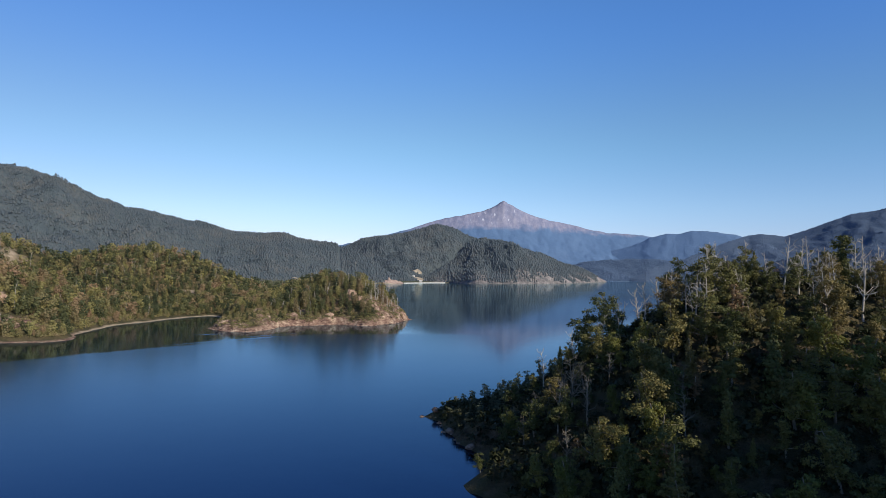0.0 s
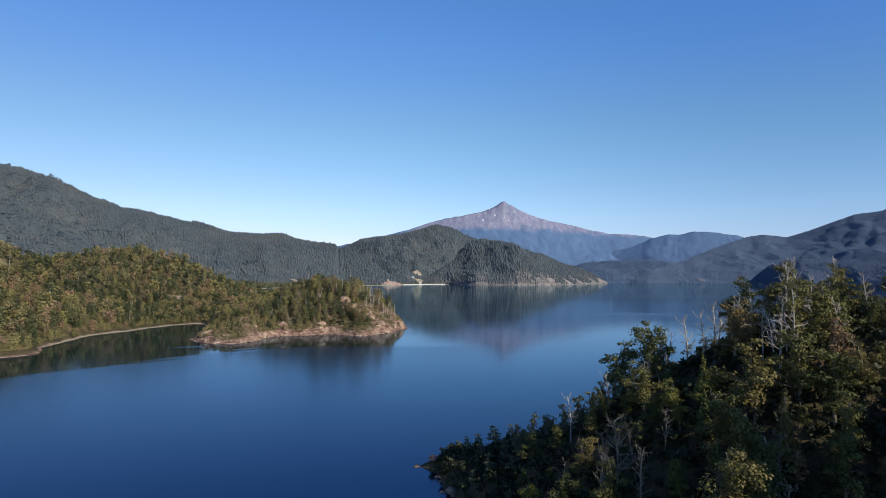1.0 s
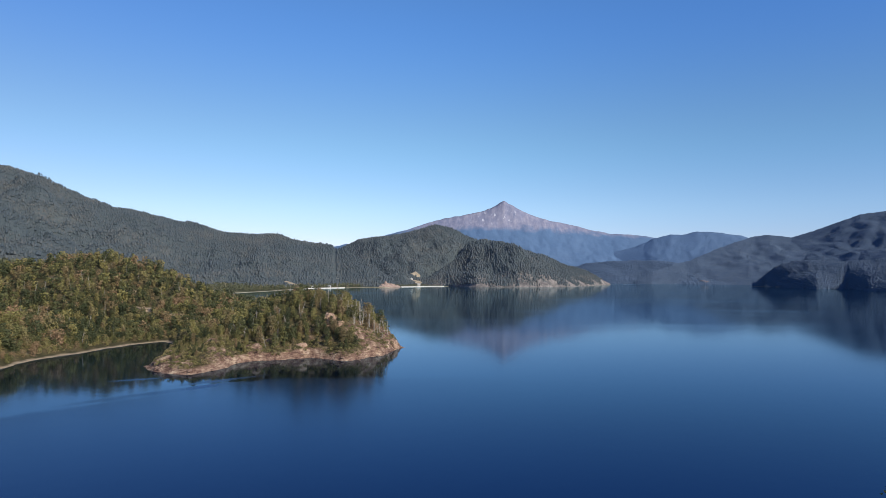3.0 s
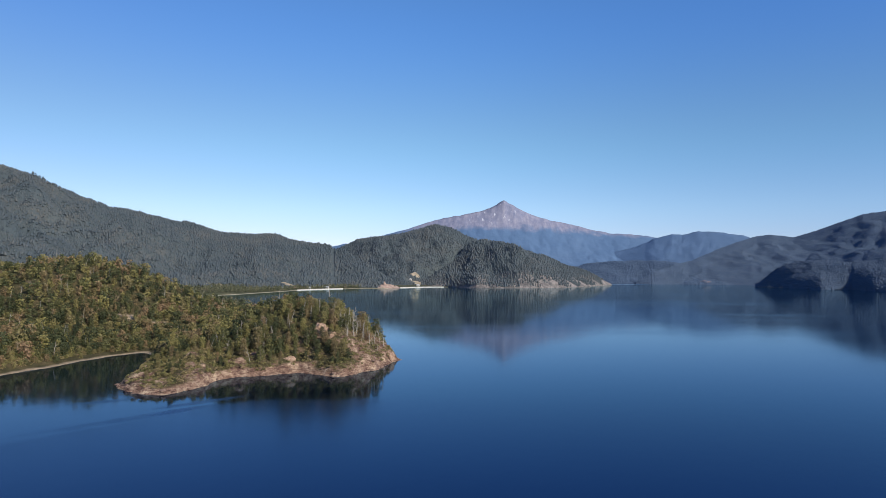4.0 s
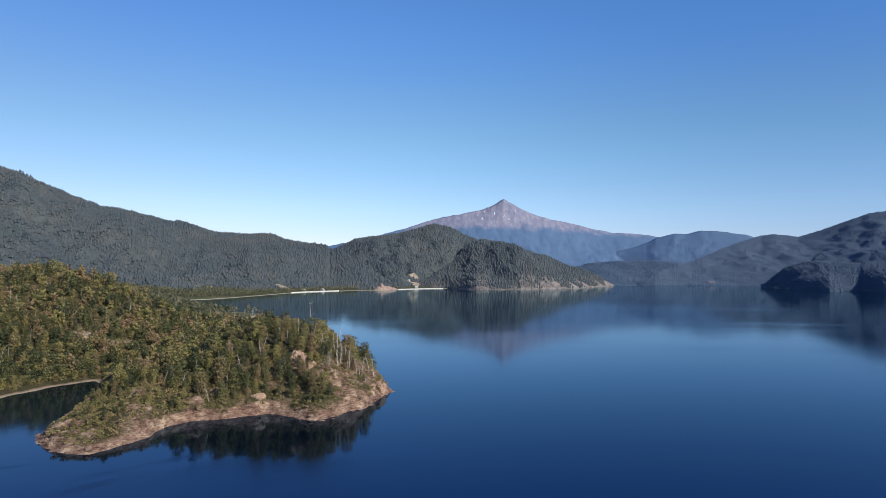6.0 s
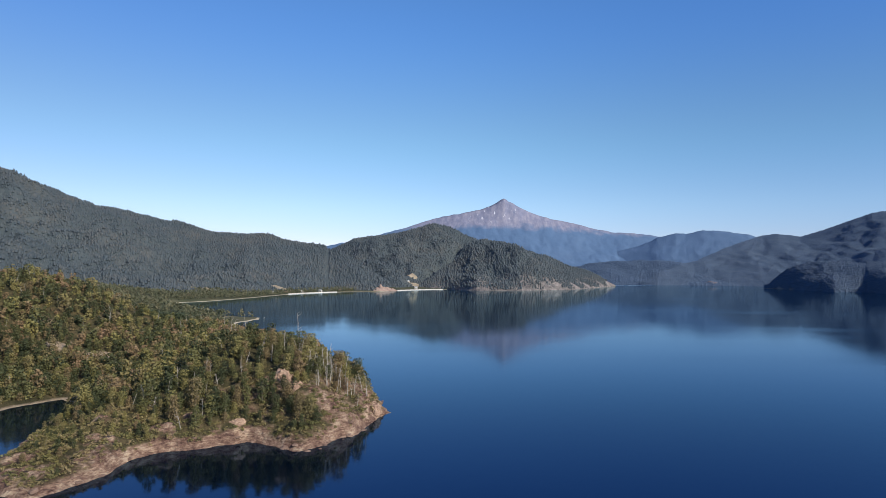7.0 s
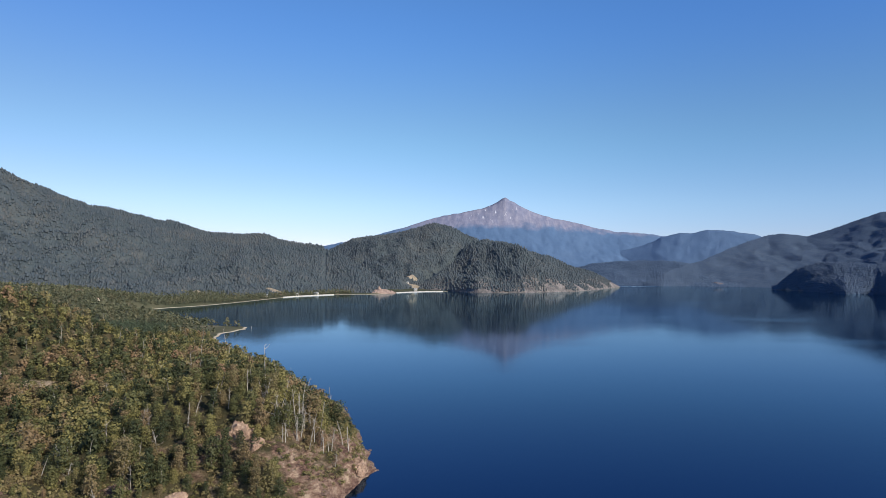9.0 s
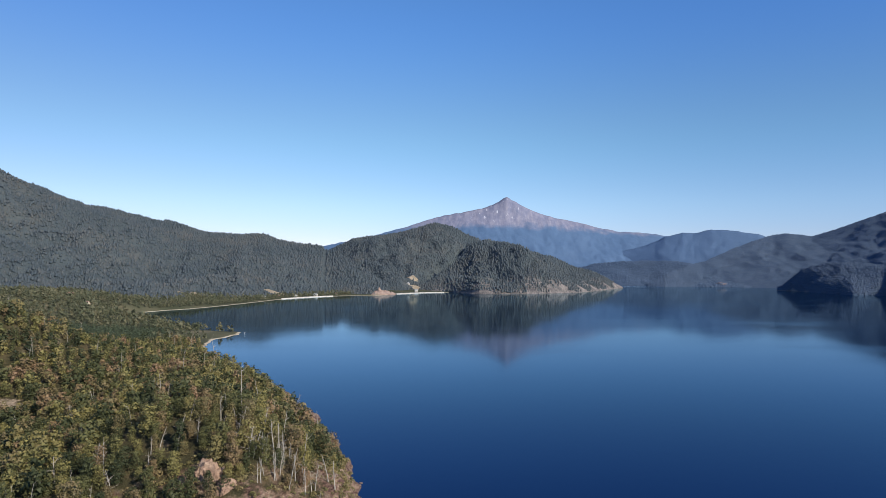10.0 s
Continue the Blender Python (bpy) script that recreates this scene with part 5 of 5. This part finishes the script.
for i, (hx, hy, k) in enumerate(HOUSES):
    hz = float(land_height(np.array([float(hx)]), np.array([float(hy)]))[0])
    plant_at = pose(hx, hy, hz + 0.5, 0, 0, 20 + 47 * (i % 5))
    if i < 2:
        ob = house_kinds[HOUSES[i][2]]
        ob.matrix_world = plant_at
    else:
        ob = copy_thing(house_kinds[k], plant_at)
    tagged(ob, group="houses by the far shore")


# ---- shore rocks ----
def rock_mesh(seed):
    bm = bmesh.new()
    bmesh.ops.create_icosphere(bm, subdivisions=3, radius=1.0)
    off = Vector((seed * 7.3, seed * 3.1, seed * 1.7))
    for v in bm.verts:
        c = v.co.copy()
        k = 1 + 0.42 * noise.noise(c * 1.1 + off) + 0.16 * noise.noise(c * 3.0 + off)
        v.co = Vector((c.x * 1.25, c.y, c.z * 0.72)) * k
        for ax in range(3):
            v.co[ax] = round(v.co[ax] * 5) / 5 * 0.45 + v.co[ax] * 0.55
    me = bpy.data.meshes.new("shore_rock")
    bm.to_mesh(me)
    bm.free()
    me.materials.append(STONE)
    return me


rocks = [rock_mesh(i + 1) for i in range(5)]
rr = np.random.default_rng(12)
ring = HEADLAND_SHORE[13:31]
for i in range(48):
    j = rr.integers(len(ring) - 1)
    u = rr.uniform()
    px_ = ring[j][0] + (ring[j + 1][0] - ring[j][0]) * u + rr.normal() * 2.0
    py_ = ring[j][1] + (ring[j + 1][1] - ring[j][1]) * u + rr.normal() * 2.0
    z1 = headland(np.array([px_]), np.array([py_]))[0][0]
    if z1 > -1.2:
        ob = tagged(new("shore_rock", rocks[i % 5]), "weathered reddish-brown rock at the water's edge", "rock", "rocks along the headland shore")
        sc = rr.uniform(0.5, 1.9)
        ob.matrix_world = pose(px_, py_, z1 - 0.1 * sc, rr.normal() * 8, rr.normal() * 8, rr.uniform(0, 360)) @ Matrix.Diagonal((sc, sc, sc * rr.uniform(0.45, 0.8), 1))
for i in range(16):
    u = rr.uniform()
    px_, py_ = -2 + 12 * u + rr.normal() * 1.2, 178 - 42 * u + rr.normal() * 1.5
    z1 = near_hill(np.array([px_]), np.array([py_]))[0][0]
    if z1 > -1.0:
        ob = tagged(new("shore_rock", rocks[i % 5]), "dark wet rock at the foot of the shaded hill", "rock", "rocks below the near hill")
        sc = rr.uniform(0.4, 1.3)
        ob.matrix_world = pose(px_, py_, z1 + 0.1 * sc, rr.normal() * 8, rr.normal() * 8, rr.uniform(0, 360)) @ Matrix.Diagonal((sc, sc, sc * 0.8, 1))



def crag(cx, cy, cz, w, dp, h, seed, turn, mat=CRAG):
    """A bare craggy outcrop grown into the slope."""
    bm = bmesh.new()
    bmesh.ops.create_icosphere(bm, subdivisions=4, radius=1.0)
    off = Vector((seed * 5.7, seed * 2.9, seed))
    for v in bm.verts:
        c = Vector([math.copysign(abs(a) ** 0.85, a) for a in v.co])
        k = 1 + 0.30 * noise.noise(c * 1.3 + off) + 0.22 * abs(noise.noise(c * 2.6 + off)) + 0.14 * noise.noise(c * 8.0 + off) + 0.05 * noise.noise(c * 17.0 + off)
        ledge = round(c.z * 4 + 0.6 * noise.noise(c * 2 + off)) / 4
        v.co = Vector((c.x * w, c.y * dp, (0.2 * ledge + 0.8 * c.z) * h)) * k
    ob = tagged(part("rock_outcrop", bm, mat, None), "bare pinkish-tan rock outcrop on the wooded slope", "rock", "rock outcrops above the lake")
    ob.matrix_world = pose(cx, cy, cz, 0, 0, turn)


for cx, cy, w, dp, h, sd, tn in ((-70, 513, 5.0, 3.4, 6.5, 1, 10), (-63, 509, 3.2, 2.6, 3.2, 2, 60), (-28, 532, 4.0, 3.0, 3.0, 4, 80),
                                 (-291, 404, 9.0, 5.0, 7.0, 8, -15),
                                 (-84, 490, 3.4, 2.4, 2.2, 10, 15)):
    crag(cx, cy, float(headland(np.array([float(cx)]), np.array([float(cy)]))[0][0]) - h * 0.5, w, dp, h, sd, tn)

for bearing, reach, w, h, sd in ((24.3, 3598, 40, 20, 14), (24.9, 3606, 26, 14, 15)):
    crag(reach * math.sin(radians(bearing)), CENTRE_Y + reach * math.cos(radians(bearing)), 0.0, w, 30, h, sd, -bearing, CLIFF)

# white marker post in the shallows off the sandy spit
post = tagged(new("marker_post"), "white marker post standing in the shallow water", "post")
post.matrix_world = pose(-246, 1122, -1.0)
solid("pole", mesh_from("pole", *tube([(0, 0, 0), (0, 0, 1.2), (0.05, 0, 3.6)], [0.22, 0.2, 0.16], 8), smooth=True), WALL_WHITE, post)
bm = bmesh.new()
bmesh.ops.create_cone(bm, cap_ends=True, segments=10, radius1=0.45, radius2=0.3, depth=0.7, matrix=Matrix.Translation((0.05, 0, 3.8)))
part("cap", bm, WALL_WHITE, post)
